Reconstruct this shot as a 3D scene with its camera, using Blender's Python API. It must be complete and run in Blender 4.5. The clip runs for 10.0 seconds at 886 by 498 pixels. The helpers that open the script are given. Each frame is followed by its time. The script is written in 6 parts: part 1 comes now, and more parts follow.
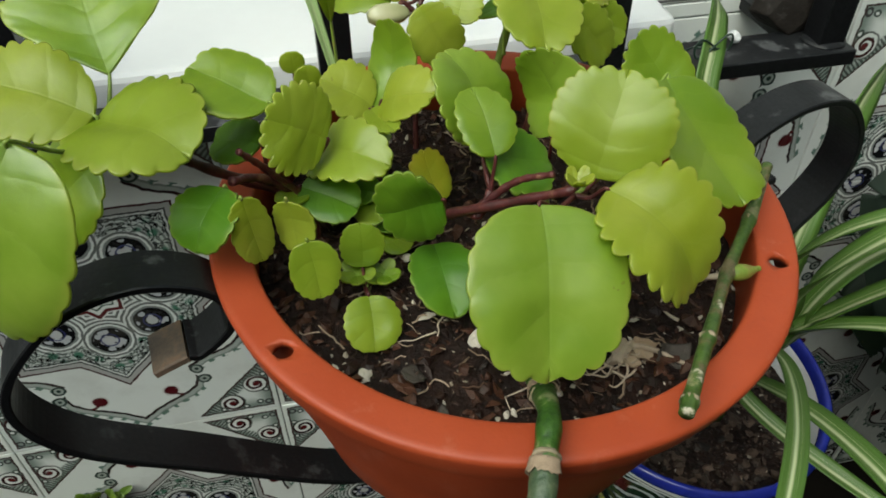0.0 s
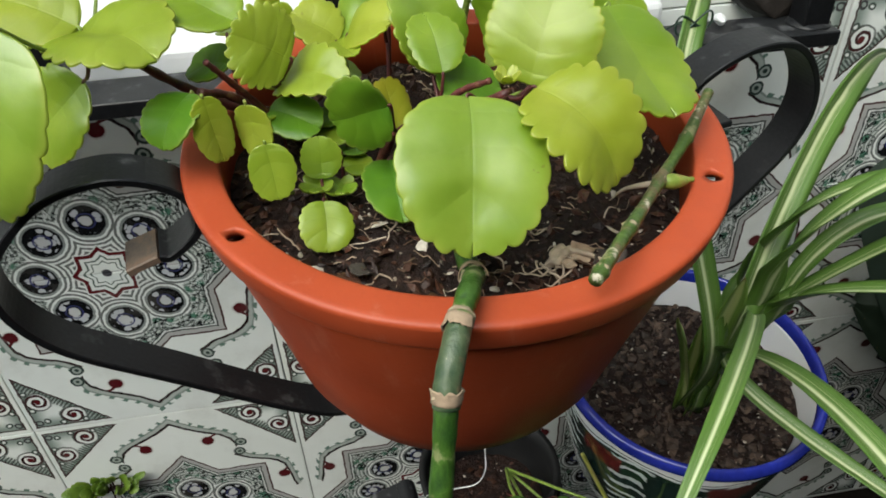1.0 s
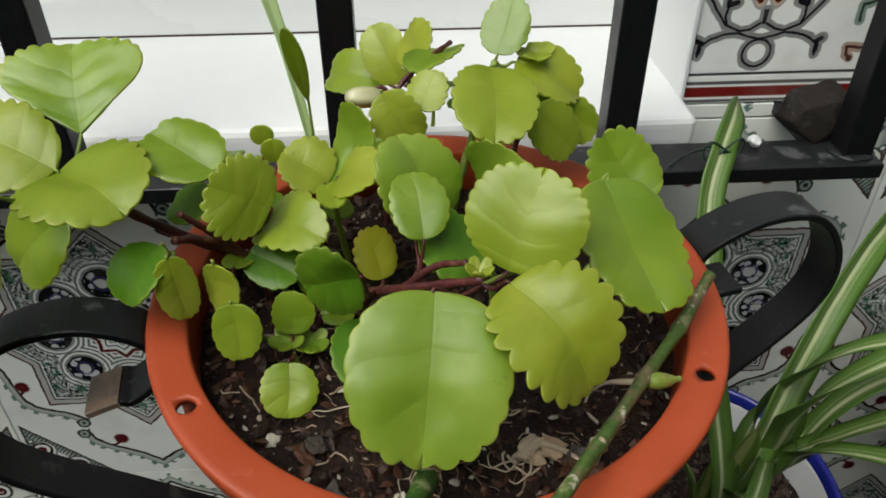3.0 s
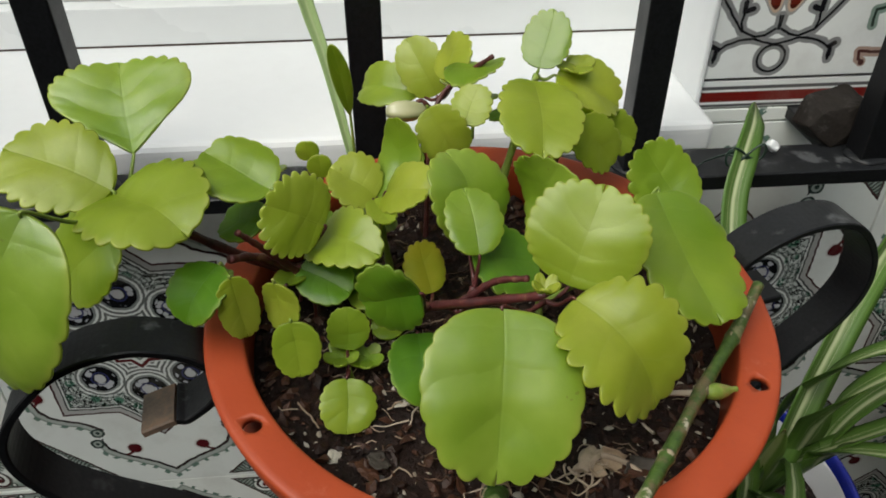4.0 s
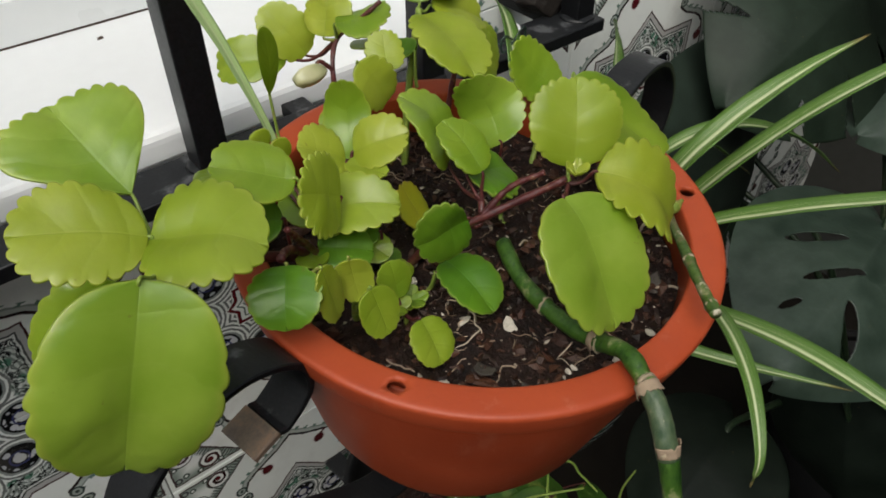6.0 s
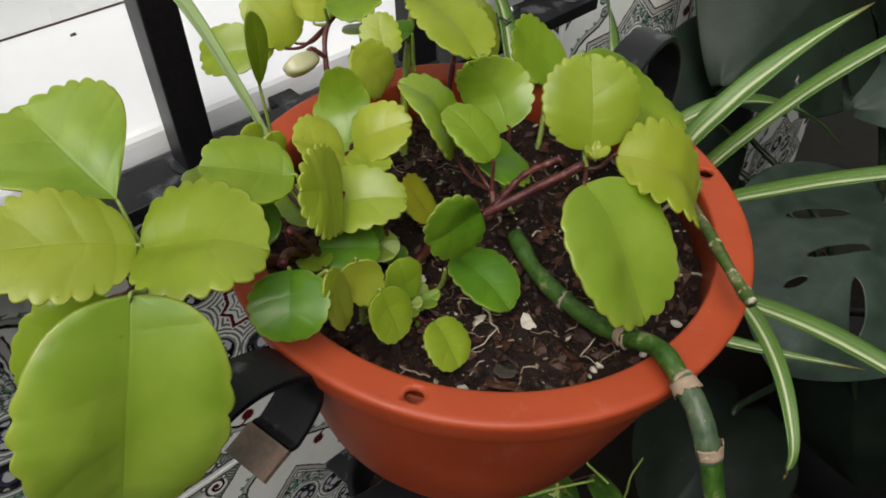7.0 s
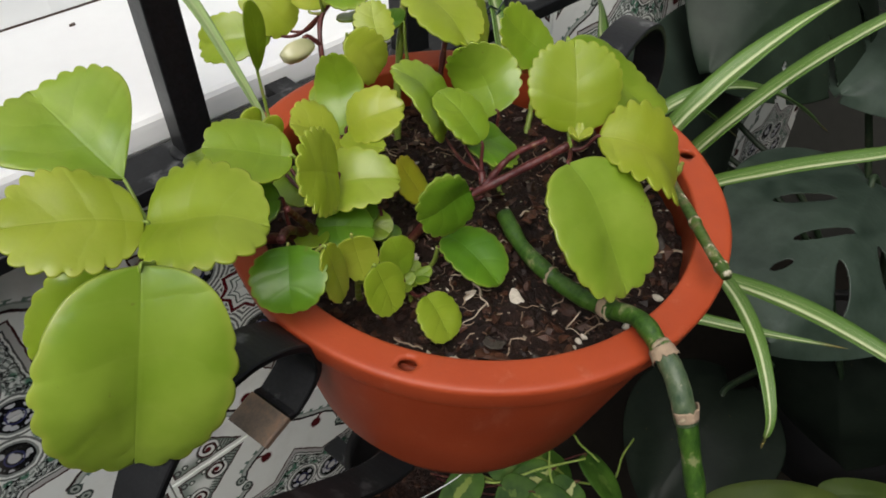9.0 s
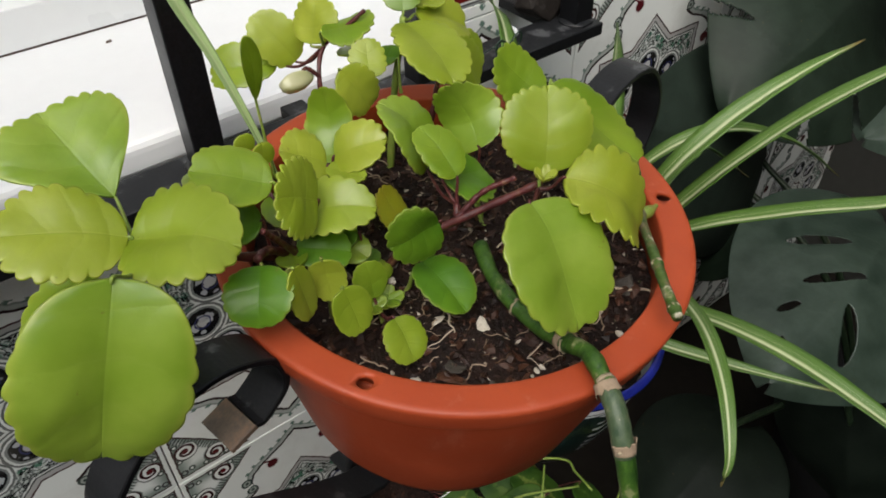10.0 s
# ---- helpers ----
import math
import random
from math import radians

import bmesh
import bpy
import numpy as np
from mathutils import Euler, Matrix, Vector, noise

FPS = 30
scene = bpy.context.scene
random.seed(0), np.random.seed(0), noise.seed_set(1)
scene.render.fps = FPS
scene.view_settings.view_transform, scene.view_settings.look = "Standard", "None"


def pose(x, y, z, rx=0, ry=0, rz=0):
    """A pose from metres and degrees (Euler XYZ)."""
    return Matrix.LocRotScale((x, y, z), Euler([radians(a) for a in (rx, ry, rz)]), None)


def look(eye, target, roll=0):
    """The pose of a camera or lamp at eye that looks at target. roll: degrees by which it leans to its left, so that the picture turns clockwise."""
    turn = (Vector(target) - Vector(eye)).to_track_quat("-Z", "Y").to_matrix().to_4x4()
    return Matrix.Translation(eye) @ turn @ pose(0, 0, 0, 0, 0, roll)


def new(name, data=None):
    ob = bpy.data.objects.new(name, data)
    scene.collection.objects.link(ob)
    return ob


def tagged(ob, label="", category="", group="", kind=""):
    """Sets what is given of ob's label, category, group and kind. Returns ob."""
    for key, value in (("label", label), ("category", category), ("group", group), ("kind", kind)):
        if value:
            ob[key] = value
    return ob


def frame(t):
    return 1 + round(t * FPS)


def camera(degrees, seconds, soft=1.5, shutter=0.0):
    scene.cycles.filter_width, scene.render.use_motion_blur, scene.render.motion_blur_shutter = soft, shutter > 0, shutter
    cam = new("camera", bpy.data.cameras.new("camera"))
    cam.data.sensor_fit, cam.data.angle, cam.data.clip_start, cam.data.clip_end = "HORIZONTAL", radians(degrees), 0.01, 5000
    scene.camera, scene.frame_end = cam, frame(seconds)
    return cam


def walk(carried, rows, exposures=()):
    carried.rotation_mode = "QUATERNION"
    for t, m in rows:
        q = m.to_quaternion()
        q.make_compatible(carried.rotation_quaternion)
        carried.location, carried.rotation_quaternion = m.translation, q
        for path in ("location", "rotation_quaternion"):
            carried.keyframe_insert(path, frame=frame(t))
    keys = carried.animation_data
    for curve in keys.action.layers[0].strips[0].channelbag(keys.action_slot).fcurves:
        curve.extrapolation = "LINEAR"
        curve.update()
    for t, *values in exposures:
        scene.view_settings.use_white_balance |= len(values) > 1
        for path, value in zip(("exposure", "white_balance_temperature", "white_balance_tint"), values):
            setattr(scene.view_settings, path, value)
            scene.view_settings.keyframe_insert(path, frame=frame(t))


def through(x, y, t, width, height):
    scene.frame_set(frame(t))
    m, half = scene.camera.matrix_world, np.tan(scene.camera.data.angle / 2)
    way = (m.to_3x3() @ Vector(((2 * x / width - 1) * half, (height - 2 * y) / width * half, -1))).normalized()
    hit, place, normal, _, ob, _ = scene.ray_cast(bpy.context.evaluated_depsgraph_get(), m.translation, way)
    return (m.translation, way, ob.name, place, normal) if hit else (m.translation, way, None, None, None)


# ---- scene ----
cam = camera(61.2, 10.0, soft=1.75)
PATH = [
    (0.0, -0.0820, -0.5402, 1.1378, 47.95, 0.34, -12.29),
    (0.5, -0.0680, -0.5719, 1.1223, 49.42, 1.05, -11.29),
    (1.0, -0.0554, -0.5977, 1.1077, 51.37, 1.66, -9.38),
    (1.5, -0.0289, -0.6061, 1.1112, 52.69, -0.72, -7.21),
    (2.0, -0.0020, -0.6055, 1.1239, 55.92, -1.59, -3.31),
    (2.5, 0.0032, -0.5762, 1.1371, 55.81, -0.53, -2.08),
    (2.7, -0.0053, -0.5645, 1.1406, 54.29, -0.31, -2.56),
    (3.8, -0.0400, -0.5402, 1.1505, 52.99, 0.39, -5.29),
    (4.0, -0.0471, -0.5485, 1.1518, 53.38, 0.09, -4.94),
    (4.5, -0.0787, -0.5592, 1.1584, 52.65, -0.60, -10.23),
    (5.0, -0.1234, -0.5508, 1.1714, 51.05, 0.55, -18.67),
    (5.5, -0.1907, -0.5246, 1.1683, 49.45, -0.60, -29.99),
    (5.7, -0.2073, -0.5186, 1.1748, 49.08, -0.58, -35.26),
    (6.8, -0.1948, -0.4992, 1.1579, 47.57, 0.09, -42.30),
    (7.0, -0.2012, -0.4928, 1.1585, 47.53, 0.92, -41.91),
    (7.5, -0.2306, -0.4995, 1.1711, 47.86, 0.75, -42.33),
    (8.0, -0.2313, -0.5156, 1.1796, 47.75, 0.55, -43.87),
    (8.5, -0.2177, -0.5084, 1.1696, 47.09, 0.93, -43.79),
    (9.0, -0.2098, -0.5052, 1.1645, 46.83, 0.94, -42.38),
    (9.5, -0.2109, -0.5176, 1.1812, 47.64, 2.09, -40.34),
    (10.0, -0.1929, -0.5341, 1.1812, 48.19, 0.59, -37.96),
]
walk(cam, [(t, pose(x, y, z, rx, ry, rz)) for t, x, y, z, rx, ry, rz in PATH],
     ((0.0, 1.27, 6350, 0), (0.5, 1.21, 6350, 0), (0.75, 1.50, 6380, 4), (1.0, 1.79, 6320, 6), (1.5, 1.83, 6320, 6), (2.0, 1.66, 6400, 7), (2.25, 1.44, 6450, 7), (2.5, 1.22, 6440, 7), (4.0, 1.16, 6430, 8), (5.5, 1.12, 6430, 9), (7.0, 1.24, 6430, 13), (10.0, 1.28, 6430, 13)))

# ---- light: an overcast patio, open to the sky above ----
world = bpy.data.worlds.new("sky")
scene.world = world
world.use_nodes = True
wn = world.node_tree
sky = wn.nodes.new("ShaderNodeTexSky")
sky.sky_type, sky.sun_disc = "NISHITA", False
sky.sun_elevation, sky.sun_rotation = radians(55.6), radians(227)
sky.air_density, sky.dust_density, sky.ozone_density = 1.0, 4.0, 0.6
wn.links.new(sky.outputs[0], wn.nodes["Background"].inputs[0])
wn.nodes["Background"].inputs[1].default_value = 0.066
sun = new("sun", bpy.data.lights.new("sun", "SUN"))
sun.data.energy, sun.data.angle, sun.data.color = 1.5, radians(62), (0.985, 1.0, 0.915)
sun.matrix_world = look((-1.60, -1.50, 3.20), (0, 0, 0))


# ---- small building tools ----
def part(name, bm, mat, parent=None, label="", smooth=False, m=None):
    """Links a bmesh as one mesh object, under parent when there is one."""
    me = bpy.data.meshes.new(name)
    bmesh.ops.recalc_face_normals(bm, faces=bm.faces)
    bm.to_mesh(me)
    bm.free()
    return part_mesh(name, me, mat, parent, label, smooth, m)


def part_mesh(name, me, mat, parent=None, label="", smooth=False, m=None):
    if mat is not None and not me.materials:
        me.materials.append(mat)
    if smooth:
        me.polygons.foreach_set("use_smooth", [True] * len(me.polygons))
        me.update()
    ob = new(name, me)
    if parent is not None:
        ob.parent = parent
    if m is not None:
        ob.matrix_basis = m
    if label:
        ob["label"] = label
    return ob


def empty(name, m=None):
    ob = new(name)
    ob.empty_display_size = 0.02
    if m is not None:
        ob.matrix_basis = m
    return ob


def box(x0, x1, y0, y1, z0, z1, bevel=0.0, seg=2):
    bm = bmesh.new()
    bmesh.ops.create_cube(bm, size=1.0)
    for v in bm.verts:
        v.co = Vector((x0 if v.co.x < 0 else x1, y0 if v.co.y < 0 else y1, z0 if v.co.z < 0 else z1))
    if bevel:
        bmesh.ops.bevel(bm, geom=bm.edges[:], offset=bevel, segments=seg, affect="EDGES", profile=0.6)
    return bm


def lathe(profile, steps=72, wobble=0.0, seed=0):
    """A surface of revolution round z of (radius, height) pairs; closed where the radius is 0."""
    bm = bmesh.new()
    rings = []
    for r, z in profile:
        if r <= 1e-6:
            rings.append([bm.verts.new((0, 0, z))])
            continue
        ring = []
        for i in range(steps):
            a = 2 * math.pi * i / steps
            k = r + wobble * noise.noise(Vector((math.cos(a) * 2 + seed, math.sin(a) * 2, z * 30)))
            ring.append(bm.verts.new((k * math.cos(a), k * math.sin(a), z)))
        rings.append(ring)
    for a, b in zip(rings, rings[1:]):
        for i in range(steps):
            j = (i + 1) % steps
            if len(a) == 1 and len(b) == 1:
                continue
            if len(a) == 1:
                bm.faces.new((a[0], b[i], b[j]))
            elif len(b) == 1:
                bm.faces.new((a[i], a[j], b[0]))
            else:
                bm.faces.new((a[i], a[j], b[j], b[i]))
    return bm


def spline(points, n):
    """n + 1 points along a Catmull-Rom curve through the points."""
    p = [Vector(q) for q in points]
    p = [2 * p[0] - p[1]] + p + [2 * p[-1] - p[-2]]
    out = []
    spans = len(p) - 3
    for k in range(n + 1):
        s = min(k / n * spans, spans - 1e-9)
        i, u = int(s), s - int(s)
        a, b, c, d = p[i:i + 4]
        out.append(0.5 * ((2 * b) + (c - a) * u + (2 * a - 5 * b + 4 * c - d) * u * u + (3 * b - a - 3 * c + d) * u ** 3))
    return out


def tube(points, radius, sides=10, n=None, closed_ends=True, square=False):
    """A round rod along a curve; radius is a number or a function of 0..1."""
    pts = spline(points, n or max(8, 6 * len(points)))
    bm = bmesh.new()
    rings, side = [], None
    for i, q in enumerate(pts):
        way = (pts[min(i + 1, len(pts) - 1)] - pts[max(i - 1, 0)]).normalized()
        if side is None:
            side = way.orthogonal().normalized()
        side = (side - way * side.dot(way)).normalized()
        up = way.cross(side)
        r = radius(i / (len(pts) - 1)) if callable(radius) else radius
        rings.append([bm.verts.new(q + r * (math.cos(2 * math.pi * k / sides) * side + math.sin(2 * math.pi * k / sides) * up)) for k in range(sides)])
    for a, b in zip(rings, rings[1:]):
        for k in range(sides):
            bm.faces.new((a[k], a[(k + 1) % sides], b[(k + 1) % sides], b[k]))
    if closed_ends:
        bm.faces.new(rings[0][::-1])
        bm.faces.new(rings[-1])
    return bm


def merge(target, extra):
    me = bpy.data.meshes.new("tmp")
    extra.to_mesh(me)
    extra.free()
    target.from_mesh(me)
    bpy.data.meshes.remove(me)
    return target


# ---- materials ----
class Net:
    """Short hand for node trees."""

    def __init__(self, name, rough=0.5, metal=0.0, spec=0.5):
        self.mat = bpy.data.materials.new(name)
        self.mat.use_nodes = True
        self.t = self.mat.node_tree
        self.b = self.t.nodes["Principled BSDF"]
        self.b.inputs["Roughness"].default_value = rough
        self.b.inputs["Metallic"].default_value = metal
        self.b.inputs["Specular IOR Level"].default_value = spec

    def node(self, kind, **values):
        n = self.t.nodes.new(kind)
        for k, v in values.items():
            n.inputs[k.replace("_", " ")].default_value = v
        return n

    def link(self, a, b):
        self.t.links.new(a, b)
        return b

    def put(self, value, socket):
        if hasattr(value, "s"):
            self.t.links.new(value.s, socket)
        elif isinstance(value, bpy.types.NodeSocket):
            self.t.links.new(value, socket)
        else:
            socket.default_value = value

    def math(self, op, *args):
        n = self.t.nodes.new("ShaderNodeMath")
        n.operation = op
        for a, s in zip(args, n.inputs):
            self.put(a, s)
        return S(self, n.outputs[0])

    def coords(self, kind="Object", scale=(1, 1, 1)):
        c = self.t.nodes.new("ShaderNodeTexCoord")
        m = self.t.nodes.new("ShaderNodeMapping")
        m.inputs["Scale"].default_value = scale
        self.link(c.outputs[kind], m.inputs[0])
        return m.outputs[0]

    def where(self):
        return self.t.nodes.new("ShaderNodeNewGeometry").outputs["Position"]

    def split(self, vec):
        n = self.t.nodes.new("ShaderNodeSeparateXYZ")
        self.link(vec, n.inputs[0])
        return [S(self, o) for o in n.outputs]

    def noise(self, vec, scale, detail=4.0, rough=0.55, distort=0.0):
        n = self.node("ShaderNodeTexNoise", Scale=scale, Detail=detail, Roughness=rough, Distortion=distort)
        self.link(vec, n.inputs["Vector"])
        return S(self, n.outputs["Fac"])

    def voronoi(self, vec, scale, out="Distance"):
        n = self.node("ShaderNodeTexVoronoi", Scale=scale)
        self.link(vec, n.inputs["Vector"])
        return S(self, n.outputs[out])

    def ramp(self, fac, *stops):
        n = self.t.nodes.new("ShaderNodeValToRGB")
        self.put(fac, n.inputs[0])
        el = n.color_ramp.elements
        while len(el) < len(stops):
            el.new(0.5)
        for e, (p, c) in zip(el, stops):
            e.position, e.color = p, (*c, 1) if len(c) == 3 else c
        return S(self, n.outputs[0])

    def mix(self, fac, a, b, mode="MIX"):
        n = self.t.nodes.new("ShaderNodeMix")
        n.data_type, n.blend_type = "RGBA", mode
        self.put(fac, n.inputs[0])
        for v, s in ((a, n.inputs[6]), (b, n.inputs[7])):
            self.put((*v, 1) if isinstance(v, tuple) and len(v) == 3 else v, s)
        return S(self, n.outputs[2])

    def random(self):
        return S(self, self.t.nodes.new("ShaderNodeObjectInfo").outputs["Random"])

    def island(self):
        return S(self, self.t.nodes.new("ShaderNodeNewGeometry").outputs["Random Per Island"])

    def bump(self, height, strength=0.3, distance=0.001):
        n = self.node("ShaderNodeBump", Strength=strength, Distance=distance)
        self.put(height, n.inputs["Height"])
        self.link(n.outputs[0], self.b.inputs["Normal"])

    def colour(self, c):
        self.put((*c, 1) if isinstance(c, tuple) and len(c) == 3 else c, self.b.inputs["Base Color"])

    def rough(self, r):
        self.put(r, self.b.inputs["Roughness"])


class S:
    """A number in a node tree, with the usual arithmetic."""

    def __init__(self, net, s):
        self.n, self.s = net, s

    def __add__(self, o): return self.n.math("ADD", self, o)
    def __radd__(self, o): return self.n.math("ADD", self, o)
    def __sub__(self, o): return self.n.math("SUBTRACT", self, o)
    def __rsub__(self, o): return self.n.math("SUBTRACT", o, self)
    def __mul__(self, o): return self.n.math("MULTIPLY", self, o)
    def __rmul__(self, o): return self.n.math("MULTIPLY", self, o)
    def __truediv__(self, o): return self.n.math("DIVIDE", self, o)
    def abs(self): return self.n.math("ABSOLUTE", self)
    def min(self, o): return self.n.math("MINIMUM", self, o)
    def max(self, o): return self.n.math("MAXIMUM", self, o)
    def sin(self): return self.n.math("SINE", self)
    def cos(self): return self.n.math("COSINE", self)
    def sqrt(self): return self.n.math("SQRT", self)
    def wrap(self, lo, hi): return self.n.math("WRAP", self, hi, lo)
    def fold(self, p): return self.n.math("PINGPONG", self, p)
    def below(self, edge, soft):
        """1 under the edge, 0 above it, with a soft step."""
        n = self.n.t.nodes.new("ShaderNodeMapRange")
        n.interpolation_type = "SMOOTHSTEP"
        for k, v in ((0, self), (1, edge - soft if not isinstance(edge, S) else edge - soft), (2, edge + soft)):
            self.n.put(v, n.inputs[k])
        n.inputs[3].default_value, n.inputs[4].default_value = 1.0, 0.0
        return S(self.n, n.outputs[0])

    def line(self, at, width, soft=0.0006):
        """1 where the number lies within half a width of at."""
        return (self - at).abs().below(width / 2, soft)


def plain(name, colour, rough=0.5, metal=0.0, spec=0.5, grain=60.0, amount=0.12, bump=0.15, dust=None):
    """A one-colour surface with stains at two scales and a fine relief."""
    n = Net(name, rough, metal, spec)
    c = n.coords()
    fine, wide = n.noise(c, grain * 8, 3), n.noise(c, grain, 5)
    mix = fine * 0.4 + wide * 0.6
    col = n.ramp(mix, (0.28, tuple(v * (1 - amount) for v in colour)), (0.72, tuple(min(1, v * (1 + amount)) for v in colour)))
    if dust:
        col = n.mix(n.noise(c, grain * 0.7, 8, 0.7).below(0.40, 0.05) * fine.below(0.5, 0.1) * 0.7, col, dust)
    n.colour(col)
    n.rough(wide * 0.25 + (rough - 0.12))
    n.bump(fine, bump, 0.0006)
    return n.mat


def plastic():
    n = Net("terracotta_plastic", 0.40, 0, 0.32)
    c = n.coords()
    wide, fine, scuff = n.noise(c, 22, 6), n.noise(c, 420, 3), n.noise(n.coords("Object", (1, 1, 0.2)), 60, 6, 0.7)
    col = n.ramp(wide, (0.3, (0.290, 0.044, 0.014)), (0.7, (0.365, 0.062, 0.020)))
    col = n.mix(scuff.below(0.36, 0.06) * 0.35, col, (0.44, 0.13, 0.075))
    col = n.mix(fine.below(0.33, 0.03) * 0.25, col, (0.24, 0.045, 0.018))
    n.colour(col)
    n.rough(wide * 0.25 + scuff * 0.15 + 0.26)
    n.bump(fine * 0.5 + wide + scuff * 0.5, 0.16, 0.0012)
    return n.mat


def iron():
    n = Net("black_painted_iron", 0.4, 0, 0.24)
    c = n.coords()
    fine, wide = n.noise(c, 500, 4), n.noise(c, 40, 8, 0.65)
    up = n.split(n.t.nodes.new("ShaderNodeNewGeometry").outputs["Normal"])[2]
    col = n.ramp(fine, (0.3, (0.0035, 0.0037, 0.0042)), (0.7, (0.009, 0.0095, 0.011)))
    lime = wide.below(0.40, 0.05) * (1 - up.below(0.75, 0.15)) * (0.25 + 0.5 * fine)
    # Pale grey mixed into upward faces in place of reflected sky.
    sky_sheen = (1 - up.below(0.55, 0.25)) * (0.4 + 0.6 * wide)
    col = n.mix(sky_sheen * 0.035, col, (0.26, 0.28, 0.30))
    n.colour(n.mix(lime * 0.40, col, (0.30, 0.31, 0.32)))
    n.rough(wide * 0.3 + 0.22)
    n.bump(fine * 0.4 + wide, 0.25, 0.0008)
    return n.mat


def rusty():
    n = Net("worn_iron_end", 0.55, 0, 0.4)
    c = n.coords()
    fine, wide = n.noise(c, 300, 5, 0.7), n.noise(c, 60, 6)
    col = n.ramp(wide * 0.6 + fine * 0.4, (0.3, (0.035, 0.034, 0.034)), (0.48, (0.11, 0.085, 0.065)), (0.66, (0.20, 0.12, 0.075)))
    n.colour(col)
    n.bump(fine, 0.4, 0.0008)
    return n.mat


def tile_field():
    """Glazed field tiles: an eight-pointed star in each cell of two tiles, a quartered rhombus where four cells meet."""
    n = Net("glazed_tile", 0.13, 0, 0.5)
    x, _, z = n.split(n.where())
    wob = n.noise(n.where(), 130, 2)
    wob2 = n.noise(n.where(), 95, 2)
    px = (x + 0.299 + (wob - 0.5) * 0.0035).wrap(-0.142, 0.142)
    pz = (z - 0.648 + (wob2 - 0.5) * 0.0035).wrap(-0.211, 0.211)
    ax, az = px.abs(), pz.abs()
    s = ax + az
    rad = (ax * ax + az * az).sqrt()
    # folded into one eighth: nearest of the eight medallions
    lo, hi = ax.min(az), ax.max(az)
    d1 = ((hi - 0.0625) * (hi - 0.0625) + lo * lo).sqrt()
    d2 = ((ax - 0.0442) * (ax - 0.0442) + (az - 0.0442) * (az - 0.0442)).sqrt()
    d = d1.min(d2)
    star = (hi / 0.094).min(s / 0.131)
    inside = star.below(0.90, 0.01)
    small = (hi / 0.0235).min(s / 0.0325)
    white, dark, red, grey, green, blue = (0.80, 0.84, 0.82), (0.008, 0.009, 0.011), (0.10, 0.008, 0.012), (0.25, 0.275, 0.27), (0.08, 0.20, 0.14), (0.035, 0.04, 0.13)
    col = white
    # ground inside the star
    fans = ((d * 1300.0).sin() * 0.5 + 0.5).below(0.5, 0.25) * d.below(0.047, 0.001) * inside
    col = n.mix(fans * 0.85, col, (0.045, 0.05, 0.05))
    leafy = n.voronoi(n.where(), 75)
    dart = inside * (1 - star.below(0.70, 0.02)) * (1 - d.below(0.024, 0.002))
    stroke = n.noise(n.where(), 110, 2, 0.5, 1.5)
    col = n.mix(dart * 0.5, col, (0.30, 0.36, 0.33))
    col = n.mix(dart * leafy.below(0.36, 0.10), col, green)
    col = n.mix(dart * stroke.line(0.5, 0.07, 0.02), col, dark)
    col = n.mix(dart * stroke.line(0.36, 0.05, 0.02), col, (0.70, 0.74, 0.73))
    col = n.mix(star.line(0.885, 0.012, 0.004) * 0.9, col, dark)
    # medallions
    col = n.mix(d.below(0.0195, 0.0006), col, grey)
    col = n.mix(d.below(0.0172, 0.0006), col, dark)
    petals = n.voronoi(n.where(), 125)
    col = n.mix(d.below(0.0150, 0.0006) * petals.below(0.44, 0.06), col, (0.52, 0.54, 0.58))
    col = n.mix(d.below(0.0055, 0.0008), col, (0.55, 0.56, 0.57))
    col = n.mix(d.line(0.0080, 0.0016), col, blue)
    # heart star
    col = n.mix(small.below(1.06, 0.02), col, white)
    col = n.mix(small.line(0.93, 0.16, 0.02), col, red)
    col = n.mix(small.line(0.66, 0.07, 0.02) + small.line(0.48, 0.05, 0.02), col, (0.10, 0.14, 0.12))
    col = n.mix(rad.below(0.0045, 0.0006), col, (0.05, 0.05, 0.06))
    # double outline of the star
    col = n.mix(star.line(0.955, 0.085, 0.008) * 0.85, col, (0.36, 0.355, 0.35))
    col = n.mix(star.line(1.0, 0.022, 0.005), col, (0.05, 0.014, 0.014))
    col = n.mix(star.line(0.925, 0.018, 0.004), col, (0.07, 0.075, 0.075))
    # two ogee lines in each quarter, with a green ribbon along them, curled ends and hanging beads
    out = 1 - star.below(1.05, 0.01)
    run = (ax - az + 0.200) / 0.320
    flat = [(-0.200, 0.189), (-0.191, 0.191), (-0.160, 0.195), (-0.127, 0.205), (-0.108, 0.2115), (-0.0875, 0.2125), (-0.072, 0.205), (-0.064, 0.196), (-0.0635, 0.182), (-0.055, 0.1815), (-0.032, 0.1855), (-0.002, 0.2005), (0.014, 0.2045), (0.030, 0.2035), (0.050, 0.191), (0.075, 0.172), (0.092, 0.163)]
    curve = n.ramp(run, *[((p + 0.200) / 0.320, ((q - 0.160) / 0.060,) * 3) for p, q in flat])
    off = s - (curve * 0.060 + 0.160)
    on = out * run.below(0.90, 0.005) * (1 - (ax - az).line(-0.0637, 0.008, 0.001))
    tooth = ((ax - az) * 330.0 + wob * 5.0).sin()
    col = n.mix(off.line(0.0055, 0.0080, 0.0008) * on * 0.8, col, (0.33, 0.38, 0.35))
    col = n.mix(off.line(0.0105, 0.0030, 0.0008) * on * 0.75, col, (0.09, 0.13, 0.11))
